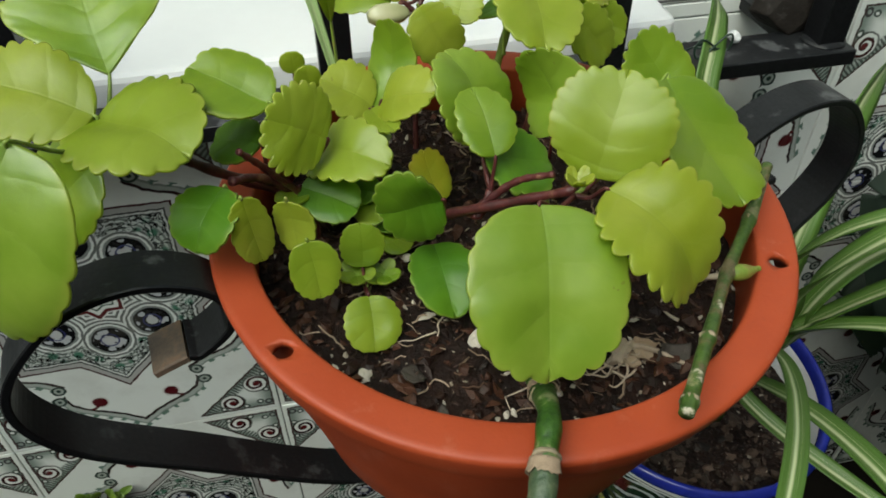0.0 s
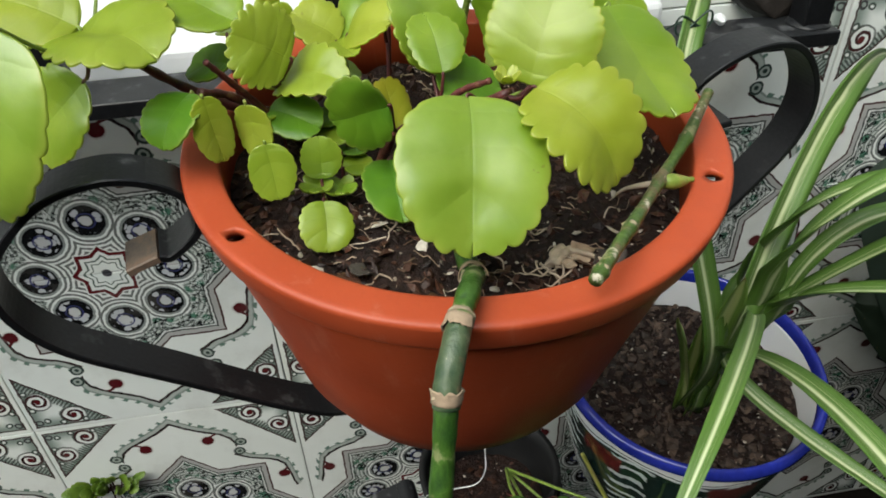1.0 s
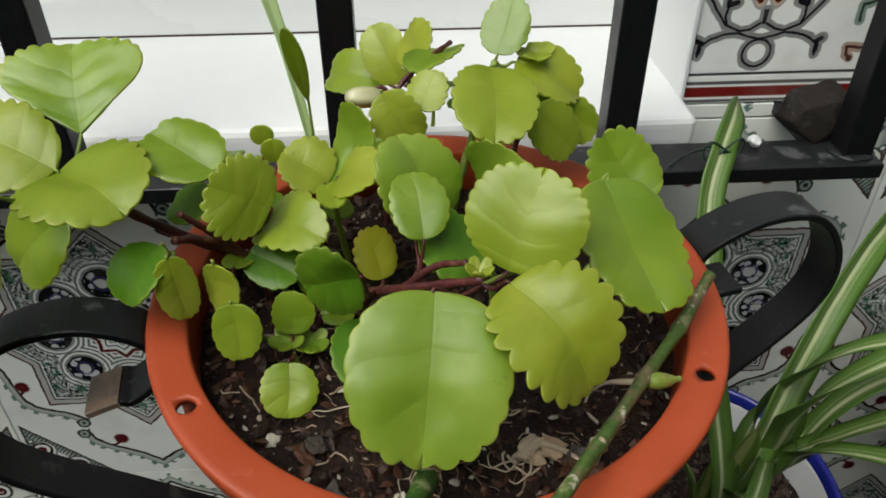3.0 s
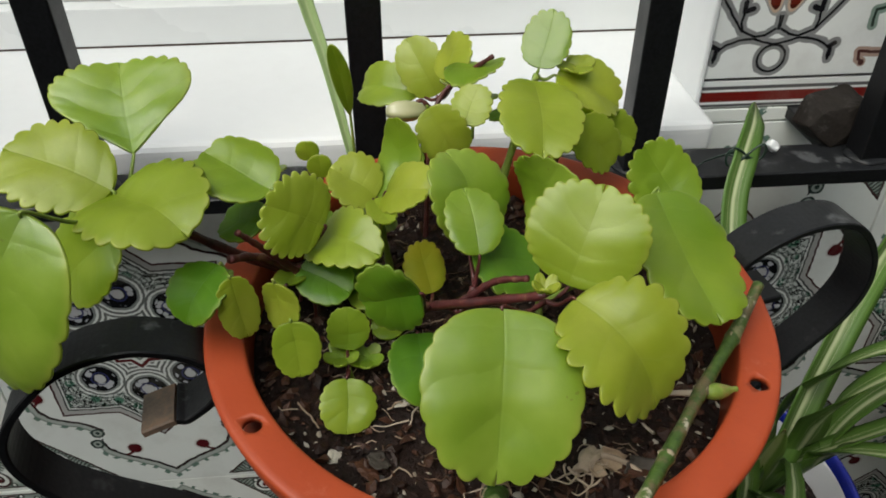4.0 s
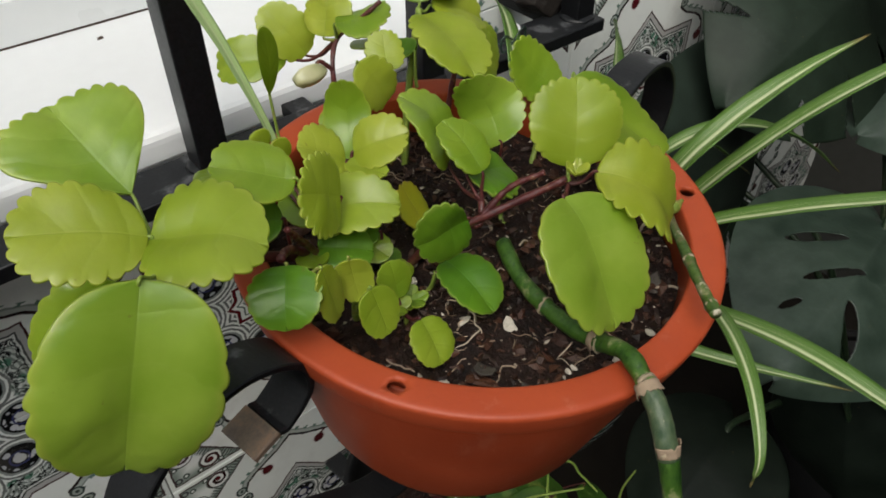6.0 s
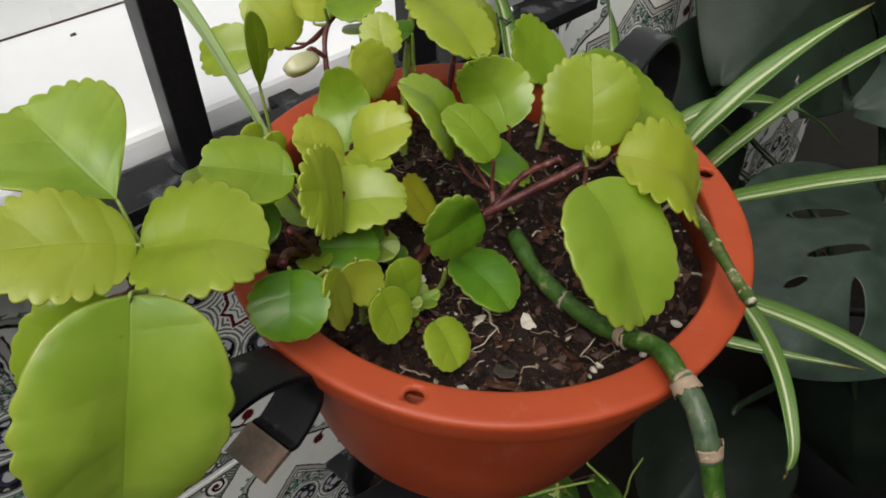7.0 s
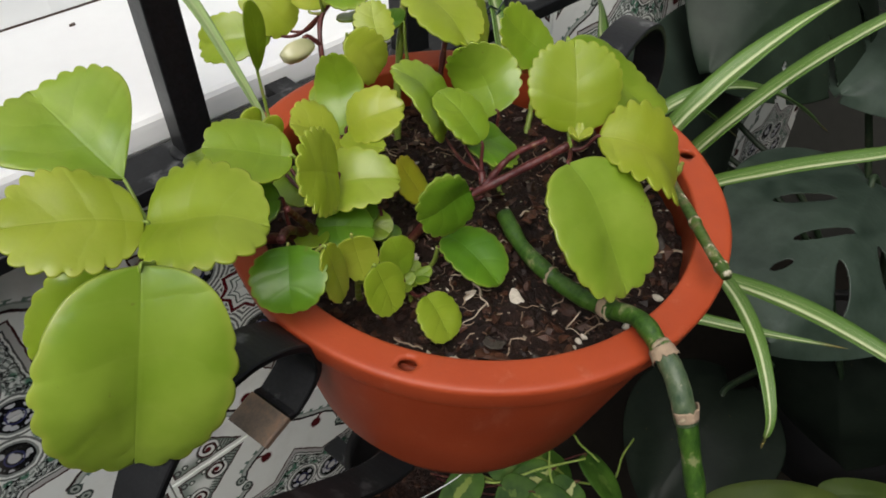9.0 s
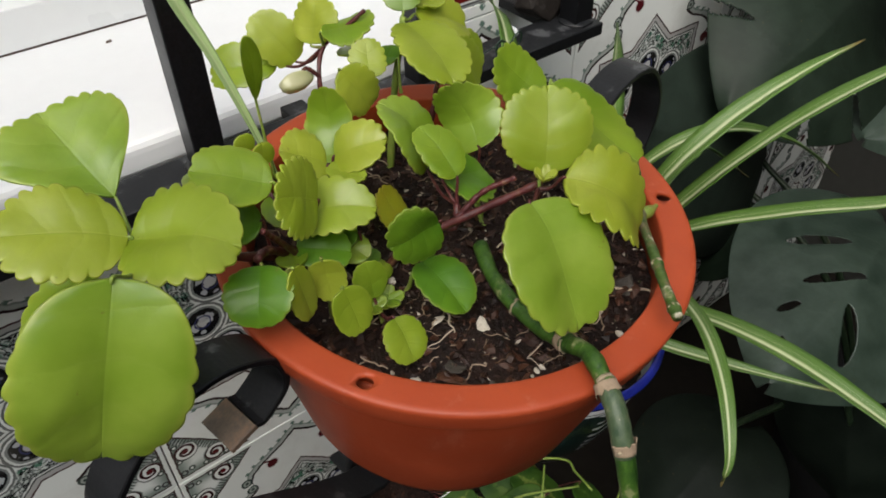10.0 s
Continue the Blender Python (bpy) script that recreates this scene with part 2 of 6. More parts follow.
    col = n.mix(off.line(0.0140, 0.0065, 0.0012) * on * tooth.below(-0.35, 0.3) * 0.9, col, (0.06, 0.15, 0.11))
    col = n.mix(off.line(0.0, 0.0046, 0.0009) * on, col, (0.024, 0.010, 0.012))
    for bx, bz in ((0.0725, 0.1415), (0.0680, 0.1245)):
        bd = ((ax - bx) * (ax - bx) + (az - bz) * (az - bz)).sqrt()
        col = n.mix(bd.below(0.0068, 0.0008), col, (0.33, 0.38, 0.35))
        col = n.mix(bd.line(0.0060, 0.0024) + bd.below(0.0022, 0.0006), col, (0.03, 0.05, 0.045))
    for bx, bz, fx, fz in ((0.036, 0.152, 0.047, 0.1615), (0.1135, 0.067, 0.1195, 0.0785)):
        bd = ((ax - bx) * (ax - bx) + (az - bz) * (az - bz)).sqrt()
        length = math.hypot(fx - bx, fz - bz)
        ex, ez = (fx - bx) / length, (fz - bz) / length
        along = (ax - bx) * ex + (az - bz) * ez
        aside = (ax - bx) * -ez + (az - bz) * ex
        bowed = aside + (along - length) * along * 40.0
        stem = bowed.line(0.0, 0.0032) * along.line(length / 2, length, 0.001)
        col = n.mix(bd.below(0.0085, 0.0012) * 0.35, col, (0.30, 0.16, 0.16))
        col = n.mix(stem + bd.below(0.0070, 0.0006), col, (0.085, 0.008, 0.012))
    # rhombus, quartered
    qx, qz = 0.142 - ax, 0.211 - az
    tri = (1 - s.below(0.260, 0.0006)) * (1 - qx.below(0.0055, 0.0006)) * (1 - qz.below(0.0055, 0.0006))
    rimmed = (s - 0.262).min(qx - 0.0055).min(qz - 0.0055)
    col = n.mix(tri * rimmed.below(0.012, 0.010) * 0.85, col, (0.13, 0.19, 0.16))
    hatch = ((qx - qz) * 1150.0).sin().below(0.1, 0.5)
    col = n.mix(tri * s.below(0.277, 0.001) * hatch * 0.85, col, (0.045, 0.055, 0.05))
    for bx, bz, turn in ((0.0495, 0.0200, 1.0), (0.0200, 0.0465, -1.0)):
        dx, dz = qx - bx, qz - bz
        bd = (dx * dx + dz * dz).sqrt()
        coil = (bd / 0.0072 + n.math("ARCTAN2", dz, dx) * (turn / 6.2832) + 0.3).wrap(0.0, 1.0)
        here = tri * bd.below(0.0135, 0.0008)
        col = n.mix(here, col, white)
        col = n.mix(here * coil.line(0.5, 0.46, 0.08), col, (0.045, 0.012, 0.014))
        col = n.mix(tri * bd.line(0.0135, 0.0020, 0.0008) * 0.8, col, (0.06, 0.08, 0.07))
        col = n.mix(tri * bd.below(0.0036, 0.0007), col, red)
    for bx, bz in ((0.036, 0.0105), (0.0105, 0.034), (0.0200, 0.0150), (0.060, 0.0110), (0.0105, 0.061)):
        bd = ((qx - bx) * (qx - bx) + (qz - bz) * (qz - bz)).sqrt()
        col = n.mix(tri * bd.below(0.0040, 0.0008), col, (0.05, 0.07, 0.06))
        col = n.mix(tri * bd.below(0.0018, 0.0008), col, white)
    bd = ((qx - 0.011) * (qx - 0.011) + (qz - 0.013) * (qz - 0.013)).sqrt()
    col = n.mix(tri * bd.line(0.0035, 0.0022, 0.0008), col, (0.05, 0.05, 0.055))
    col = n.mix(tri * (s.line(0.2615, 0.003) + qx.line(0.0065, 0.002) + qz.line(0.0065, 0.002)), col, (0.06, 0.035, 0.035))
    dirt = n.noise(n.where(), 14, 8, 0.65)
    col = n.mix((1 - dirt.below(0.58, 0.12)) * 0.18, col, (0.25, 0.23, 0.19))
    n.colour(n.mix(1.0, col, n.ramp(n.random(), (0, (0.90, 0.91, 0.92)), (1, (1, 0.99, 0.97))), "MULTIPLY"))
    n.rough(dirt * 0.3 + 0.05)
    n.bump(fans * -0.4 + wob * 0.6 + star.line(0.955, 0.085, 0.01) * 0.4, 0.25, 0.0006)
    return n.mat


def tile_border():
    """The frieze beside the window: red and black rules, above them a mirrored scroll with a red flower."""
    n = Net("glazed_frieze", 0.13, 0, 0.5)
    x, _, z = n.split(n.where())
    wob = (n.noise(n.where(), 120, 2) - 0.5) * 0.002
    mx = (x + wob - 0.264 + 0.142).wrap(0.0, 0.284)
    mx = (mx - 0.142).abs()
    zz = z + wob
    white, dark, red, grey = (0.83, 0.86, 0.85), (0.010, 0.010, 0.013), (0.17, 0.014, 0.012), (0.24, 0.245, 0.25)

    def dist(a, b):
        return ((mx - a) * (mx - a) + (zz - b) * (zz - b)).sqrt()

    def trail(*points, fat=0.0):
        """Distance to a run of straight strokes."""
        best = None
        for (x0, z0), (x1, z1) in zip(points, points[1:]):
            length = math.hypot(x1 - x0, z1 - z0)
            ex, ez = (x1 - x0) / length, (z1 - z0) / length
            dx, dz = mx - x0, zz - z0
            t = (dx * ex + dz * ez).max(0.0).min(length)
            qx, qz = dx - t * ex, dz - t * ez
            d = (qx * qx + qz * qz).sqrt() - fat
            best = d if best is None else best.min(d)
        return best

    near = (dist(0.0, 0.9158) - 0.0112).abs()
    for stroke in (trail((0.0, 0.9275), (0.008, 0.929), (0.019, 0.9325), (0.030, 0.9312), (0.040, 0.9275), (0.0468, 0.922), (0.0476, 0.9135)),
                   trail((0.0025, 0.9400), (0.0095, 0.9352), (0.0175, 0.9338), (0.0295, 0.9387), (0.0415, 0.9537), (0.0507, 0.9668), (0.061, 0.9705), (0.081, 0.973)),
                   trail((0.0295, 0.9387), (0.0312, 0.9460), (0.0307, 0.9530), (0.0310, 0.9640)),
                   trail((0.0010, 0.9500), (0.0005, 0.9400)),
                   trail((0.0455, 0.9240), (0.0500, 0.9268), fat=0.0011), trail((0.0470, 0.9225), (0.0474, 0.9165), fat=0.0009),
                   trail((0.0300, 0.9545), (0.0245, 0.9562), fat=0.0012), trail((0.0308, 0.9540), (0.0310, 0.9610), fat=0.0011),
                   trail((0.0507, 0.9668), (0.0528, 0.9760), fat=0.0012)):
        near = near.min(stroke)
    col = n.mix(near.below(0.0040, 0.0006), white, grey)
    col = n.mix(near.below(0.0010, 0.0005), col, dark)
    sprig = trail((0.0900, 0.9575), (0.0800, 0.9535), (0.0755, 0.9525), (0.0763, 0.9400))
    col = n.mix(sprig.below(0.0040, 0.0006), col, (0.22, 0.30, 0.26))
    col = n.mix(sprig.below(0.0012, 0.0005), col, (0.012, 0.03, 0.022))
    scroll = trail((0.0900, 0.9178), (0.0726, 0.9190), (0.0745, 0.9125), (0.0776, 0.9098))
    col = n.mix(scroll.below(0.0040, 0.0006), col, (0.42, 0.30, 0.25))
    col = n.mix(scroll.min(dist(0.0776, 0.9095) - 0.0014).below(0.0012, 0.0005), col, (0.06, 0.012, 0.012))
    for px, pz, lean, size in ((0.0078, 0.9610, 0.20, 0.0058), (0.0066, 0.9760, 0.15, 0.0050)):
        up = zz - pz
        narrow = 1.35 - up * 70.0
        petal = ((mx - px - up * lean) * narrow * ((mx - px - up * lean) * narrow) + up * up).sqrt()
        col = n.mix(petal.below(size + 0.0052, 0.0006), col, (0.34, 0.34, 0.33))
        col = n.mix(petal.below(size + 0.0024, 0.0006), col, (0.55, 0.40, 0.30))
        col = n.mix(petal.below(size, 0.0006), col, (0.13, 0.018, 0.010))
        col = n.mix(petal.below(size, 0.0006) * (up + 0.0025).below(0.0, 0.0006) * 0.6, col, (0.03, 0.010, 0.008))
    for at, w in ((0.8983, 0.0022), (0.8910, 0.0030), (0.8755, 0.0024), (0.8715, 0.0022)):
        col = n.mix(z.line(at, w), col, (0.10, 0.10, 0.105))
    col = n.mix(z.line(0.8832, 0.0088), col, red)
    dirt = n.noise(n.where(), 16, 8, 0.65)
    col = n.mix((1 - dirt.below(0.58, 0.12)) * 0.18, col, (0.25, 0.23, 0.19))
    n.colour(col)
    n.rough(dirt * 0.3 + 0.05)
    n.bump(near.below(0.005, 0.001) * -0.5 + dirt, 0.2, 0.0006)
    return n.mat


def leaf_skin(name, base, tip, vein, rough=0.34, edge=None, through=0.46, gloss=0.62):
    """Fleshy leaf: fine midrib, arching side veins with swellings between them, pale margin, light coming through."""
    n = Net(name, rough, 0, gloss)
    n.b.inputs["Coat Weight"].default_value = gloss * 0.9
    n.b.inputs["Coat Roughness"].default_value = 0.36
    n.b.inputs["Coat IOR"].default_value = 1.6
    uv = n.t.nodes.new("ShaderNodeUVMap").outputs[0]
    u, v, _ = n.split(uv)
    across = (u - 0.5).abs() * 2.0
    c = n.coords()
    wide, patch, fine = n.noise(c, 45, 4), n.noise(c, 16, 2), n.noise(c, 700, 3)
    quilt = n.voronoi(c, 150)
    col = n.ramp(wide * 0.5 + v * 0.15 + patch * 0.35, (0.38, base), (0.60, tip))
    col = n.mix(1.0, col, n.ramp(n.random(), (0, (0.80, 0.90, 0.72)), (0.5, (1.0, 1.0, 1.0)), (1, (1.08, 1.04, 1.0))), "MULTIPLY")
    side = (v * 4.0 - across * across * 0.30 + (wide - 0.5) * 0.9 + patch * 0.5).fold(0.5)
    ribs = side.below(0.012, 0.050) * across.below(0.70, 0.25) * (0.3 + patch)
    mid = across.below(0.018, 0.03)
    trough = across.below(0.10, 0.09) * (0.5 + patch * 0.5) * v.below(0.92, 0.08)
    col = n.mix(trough * 0.22, col, base)
    col = n.mix(ribs * 0.24 + mid * 0.09, col, vein)
    col = n.mix(quilt.below(0.30, 0.25) * 0.16, col, base)
    if edge:
        col = n.mix((1 - across.below(0.93, 0.06)) * (patch * 0.75), col, edge)
    spots = n.noise(c, 210, 2)
    col = n.mix((1 - spots.below(0.76, 0.02)) * 0.5, col, (0.16, 0.10, 0.03))
    n.colour(col)
    n.rough(wide * 0.16 + patch * 0.14 + rough - 0.20)
    n.bump(side.below(0.0, 0.22) * -0.55 - mid * 0.35 - trough * 0.35 + fine * 0.06 + wide * 0.7 - quilt * 0.30, 0.38, 0.0014)
    tr = n.node("ShaderNodeBsdfTranslucent")
    n.link(n.mix(0.62, col, (0.58, 0.70, 0.09)).s, tr.inputs[0])
    mx = n.node("ShaderNodeMixShader")
    mx.inputs[0].default_value = through
    n.link(n.b.outputs[0], mx.inputs[1])
    n.link(tr.outputs[0], mx.inputs[2])
    n.link(mx.outputs[0], n.t.nodes["Material Output"].inputs[0])
    return n.mat


def striped_leaf(name, green, stripe, pale=0.16):
    """A grass-like leaf with a cream stripe along the middle."""
    n = Net(name, 0.36, 0, 0.5)
    u, v, _ = n.split(n.t.nodes.new("ShaderNodeUVMap").outputs[0])
    across = (u - 0.5 + (n.noise(n.coords(), 30, 3) - 0.5) * 0.10).abs() * 2.0
    lanes = n.noise(n.coords("UV", (45, 1.2, 1)), 1.0, 3)
    col = n.ramp(lanes, (0.3, green), (0.7, tuple(c * 1.7 for c in green)))
    col = n.mix(across.below(pale, 0.13), col, stripe)
    col = n.mix(lanes.below(0.42, 0.03) * across.below(0.55, 0.1) * 0.55, col, stripe)
    n.colour(n.mix((v - 0.965).below(0.0, 0.03), (0.20, 0.15, 0.05), col))
    n.bump(lanes, 0.3, 0.0008)
    tr = n.node("ShaderNodeBsdfTranslucent")
    n.link(col.s, tr.inputs[0])
    mx = n.node("ShaderNodeMixShader")
    mx.inputs[0].default_value = 0.25
    n.link(n.b.outputs[0], mx.inputs[1])
    n.link(tr.outputs[0], mx.inputs[2])
    n.link(mx.outputs[0], n.t.nodes["Material Output"].inputs[0])
    return n.mat


def soil_mat():
    n = Net("potting_soil", 0.65, 0, 0.25)
    c = n.coords()
    a, b, v = n.noise(c, 160, 8, 0.7), n.noise(c, 30, 4), n.voronoi(c, 260)
    col = n.ramp(a * 0.7 + b * 0.3, (0.34, (0.003, 0.0016, 0.0013)), (0.56, (0.017, 0.007, 0.0045)), (0.78, (0.070, 0.032, 0.018)))
    n.colour(col)
    n.bump(a * 1.2 + v * 0.6, 1.0, 0.003)
    return n.mat


def chip_mat(name, lo, hi, rough=0.85):
    n = Net(name, rough, 0, 0.3)
    a = n.noise(n.coords(), 350, 5, 0.65)
    col = n.ramp(n.island(), (0, lo), (1, hi))
    n.colour(n.mix(a * 0.6, col, tuple(v * 0.45 for v in lo)))
    n.bump(a, 0.7, 0.001)
    return n.mat


def stem_mat(name, lo, hi, scar, worn=0.0):
    """Fresh stem with streaks along it, scars, and dry brown patches where worn."""
    n = Net(name, 0.42, 0, 0.4)
    c = n.coords()
    a, b, d = n.noise(c, 90, 6, 0.65), n.noise(n.coords("Object", (1, 1, 0.2)), 420, 4), n.noise(c, 42, 5, 0.7)
    col = n.ramp(a * 0.6 + b * 0.4, (0.36, lo), (0.62, hi))
    if worn:
        col = n.mix((1 - d.below(1.02 - worn, 0.05)) * (0.35 + b * 0.65), col, (0.15, 0.10, 0.06))
        col = n.mix((1 - n.noise(c, 75, 6, 0.7).below(1.06 - worn, 0.03)), col, (0.42, 0.38, 0.29))
    col = n.mix((1 - a.below(0.60, 0.04)) * b, col, scar)
    n.colour(col)
    n.bump(a * 0.6 + b, 0.55, 0.001)
    return n.mat


def ceramic():
    """White glaze with brushed dark green and red ornaments round the belly."""
    n = Net("painted_ceramic", 0.12, 0, 0.5)
    x, y, z = n.split(n.coords())
    ang = n.math("ARCTAN2", y, x)
    w = n.noise(n.coords(), 45, 3)
    outer = 1 - ((x * x + y * y).sqrt() - 0.1105 - (z + 0.012) * 0.2).below(0.0, 0.0005)
    wavy = z + (ang * 6.0).sin() * 0.004 + (w - 0.5) * 0.006
    dark = wavy.below(-0.027, 0.0012) * outer
    streak = ((wavy * 420.0) + (ang * 17.0).sin() * 1.2 + w * 5.0).sin()
    leafy = dark * (1 - streak.below(0.55, 0.15)) * ((ang * 9.0 + 0.8).sin() + (w - 0.5) * 3.0).below(-0.2, 0.15)
    spot = (z + 0.045 + (w - 0.5) * 0.01).line(0, 0.026, 0.001) * ((ang * 6.0).cos() + (w - 0.5)).below(-0.55, 0.05) * outer
    col = n.mix(dark, (0.72, 0.73, 0.74), (0.010, 0.026, 0.022))
    col = n.mix(wavy.line(-0.0225, 0.0018) * outer, col, (0.02, 0.03, 0.03))
    col = n.mix(leafy, col, (0.62, 0.65, 0.66))
    col = n.mix(spot, col, (0.11, 0.014, 0.014))
    n.colour(col)
    n.rough(w * 0.15 + 0.05)
    n.bump(w, 0.08, 0.001)
    return n.mat


M_PLASTIC = plastic()
M_IRON = iron()
M_RUST = rusty()
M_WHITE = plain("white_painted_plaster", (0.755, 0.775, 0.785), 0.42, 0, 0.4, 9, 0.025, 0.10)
M_FRAME = plain("white_lacquered_frame", (0.74, 0.76, 0.76), 0.28, 0, 0.5, 6, 0.02, 0.03)
M_SEAL = plain("dark_rubber_seal", (0.060, 0.036, 0.026), 0.7)
M_GROUT = plain("grey_grout", (0.36, 0.36, 0.34), 0.9, 0, 0.2, 60, 0.15, 0.5)
M_TILE = tile_field()
M_FRIEZE = tile_border()
# Plaster and floor toned near black to hold back bounce and stand for shade.
M_PLASTER = plain("light_damping_plaster", (0.065, 0.066, 0.060), 0.85, 0, 0.2, 5, 0.15, 0.5)
M_FLOOR = plain("shade_toned_clay_floor", (0.012, 0.010, 0.008), 0.9, 0, 0.1, 6, 0.3, 0.3)
# Pane colour lifted so that the iron reflects something bright; no curtain stands behind.
M_GLASS = Net("window_glass", 0.03).mat
M_GLASS.node_tree.nodes["Principled BSDF"].inputs["Base Color"].default_value = (0.22, 0.23, 0.23, 1)
M_SOIL = soil_mat()
M_BARK = chip_mat("bark_chips", (0.008, 0.0030, 0.0022), (0.085, 0.034, 0.018), 0.5)
M_COARSE = chip_mat("coarse_chips", (0.008, 0.005, 0.004), (0.120, 0.078, 0.055), 0.6)
M_GRIT = chip_mat("white_grit", (0.20, 0.16, 0.115), (0.60, 0.55, 0.47), 0.6)
M_ROOT = chip_mat("dry_roots", (0.36, 0.28, 0.20), (0.60, 0.53, 0.44), 0.7)
M_FIBRE = chip_mat("soil_fibres", (0.09, 0.05, 0.03), (0.42, 0.33, 0.24), 0.7)
M_BLUE = plain("cobalt_glaze", (0.016, 0.026, 0.27), 0.14, 0, 0.5, 20, 0.25, 0.05)
M_CERAMIC = ceramic()
M_LIGHT = leaf_skin("light_green_leaf", (0.330, 0.413, 0.023), (0.462, 0.528, 0.064), (0.54, 0.60, 0.18), 0.45, (0.52, 0.54, 0.10), 0.54)
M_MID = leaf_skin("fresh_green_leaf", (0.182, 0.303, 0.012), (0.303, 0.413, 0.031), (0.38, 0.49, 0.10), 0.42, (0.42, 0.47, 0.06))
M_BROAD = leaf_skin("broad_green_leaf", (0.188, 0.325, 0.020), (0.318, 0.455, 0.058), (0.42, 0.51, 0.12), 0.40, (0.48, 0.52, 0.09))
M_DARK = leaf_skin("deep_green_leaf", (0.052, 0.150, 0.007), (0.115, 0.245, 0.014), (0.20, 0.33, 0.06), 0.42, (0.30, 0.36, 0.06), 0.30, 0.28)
M_YELLOW = leaf_skin("yellowing_leaf", (0.24, 0.31, 0.014), (0.40, 0.37, 0.024), (0.44, 0.42, 0.08), 0.44, (0.42, 0.22, 0.03))
M_STRIPE = striped_leaf("striped_leaf", (0.070, 0.138, 0.024), (0.58, 0.64, 0.38), 0.14)
M_STRIPE_PALE = striped_leaf("pale_striped_leaf", (0.15, 0.25, 0.045), (0.56, 0.62, 0.26), 0.40)
M_GRASS = striped_leaf("pale_grass", (0.27, 0.37, 0.16), (0.48, 0.56, 0.30), 0.10)
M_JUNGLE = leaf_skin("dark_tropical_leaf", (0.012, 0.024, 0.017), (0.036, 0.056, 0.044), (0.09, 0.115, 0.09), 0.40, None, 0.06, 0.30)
# Darker copies of the tropical leaf: the corner's shade is put into the colour.
M_DEEP_SHADE = leaf_skin("painted_deep_shade_leaf", (0.005, 0.008, 0.006), (0.010, 0.015, 0.011), (0.018, 0.024, 0.018), 0.6, None, 0.02, 0.1)
M_SHADE = leaf_skin("painted_shade_leaf", (0.009, 0.015, 0.011), (0.019, 0.029, 0.022), (0.045, 0.058, 0.044), 0.6, None, 0.04, 0.10)
M_RED_STEM = stem_mat("reddish_stem", (0.038, 0.009, 0.010), (0.100, 0.023, 0.021), (0.24, 0.14, 0.07))
M_GREEN_STEM = stem_mat("green_succulent_stem", (0.012, 0.042, 0.006), (0.052, 0.118, 0.014), (0.26, 0.24, 0.13), 0.33)
M_PETIOLE = stem_mat("green_petiole", (0.13, 0.20, 0.03), (0.22, 0.29, 0.05), (0.24, 0.14, 0.06))
M_NODE = chip_mat("corky_node", (0.22, 0.17, 0.10), (0.45, 0.38, 0.27))
M_STONE = plain("dark_slate", (0.016, 0.013, 0.011), 0.75, 0, 0.2, 40, 0.5, 0.8, (0.05, 0.046, 0.042))
# Tone lowered like the leaves, with the corner's shade in the colour.
M_SHADE_STEM = stem_mat("shade_toned_petiole", (0.010, 0.022, 0.010), (0.022, 0.040, 0.018), (0.05, 0.05, 0.03))
M_WIRE = plain("dark_green_wire", (0.012, 0.03, 0.02), 0.4)
M_BUD = leaf_skin("pale_bud", (0.42, 0.44, 0.24), (0.56, 0.55, 0.36), (0.5, 0.5, 0.3), 0.4, None, 0.2)

# ---- structure: the house wall, its window, the patio ----
SILL, FRONT = 0.885, 0.008
tagged(part("wall_north", box(0.2125, 2.0, FRONT, 0.3, 0, 3.2), M_GROUT), "house wall with grey grout behind glazed tiles", "wall", kind="structure")
tagged(part("wall_below_window", box(-4.2, 0.2125, FRONT, 0.3, 0, 0.858), M_GROUT), "house wall below the window behind glazed tiles", "wall", kind="structure")
tagged(part("wall_lintel", box(-4.2, 0.2125, 0.0, 0.3, 2.1, 3.2), M_WHITE), "white plastered wall above the window", "wall", kind="structure")
tagged(part("wall_beside_window", box(-4.0, -1.685, 0.0, 0.3, 0.8585, 2.0995), M_WHITE), "white plastered house wall beside the window", "wall", kind="structure")
tagged(part("wall_reveal", box(0.2075, 0.2120, -0.002, 0.3, 0.858, 2.1, 0.002), M_WHITE), "white plastered reveal of the window", "wall", kind="structure")
# Added patio walls: the unseen white one bounces light from the left.
tagged(part("wall_west", box(-4.2, -4.0, -1.3995, 0.3, 0, 2.4), M_WHITE), "added white patio wall, unseen, bounces light in", "wall", kind="structure")
tagged(part("wall_east", box(1.25, 1.45, -1.3995, FRONT, 0, 3.2), M_PLASTER), "added patio wall, plaster darkened to cut bounce light", "wall", kind="structure")
# Unseen wall, placed close so that less sky light reaches the low parts.
tagged(part("wall_south", box(-4.2, 1.45, -1.6, -1.4, 0, 2.05), M_PLASTER), "added patio wall, plaster darkened to cut bounce light", "wall", kind="structure")
tagged(part("ground", box(-60, 60, -60, 60, -0.2, 0), M_FLOOR), "clay paving of the patio, darkened to stand for shade", "floor", kind="structure")

sill = tagged(empty("window_sill"), "thick white window sill with rounded nose", "window sill", kind="structure")
part("sill_slab", box(-1.68, 0.209, -0.047, 0.198, 0.858, SILL, 0.009, 4), M_WHITE, sill)
frame_ob = tagged(empty("window_1"), "white lacquered sliding window with stepped bottom rail", "window", kind="structure")
part("bottom_rail", box(-1.68, 0.2065, 0.150, 0.20, 0.8868, 0.922, 0.0015), M_FRAME, frame_ob)
part("rail_step", box(-1.68, 0.2065, 0.172, 0.215, 0.9225, 0.945, 0.002), M_FRAME, frame_ob)
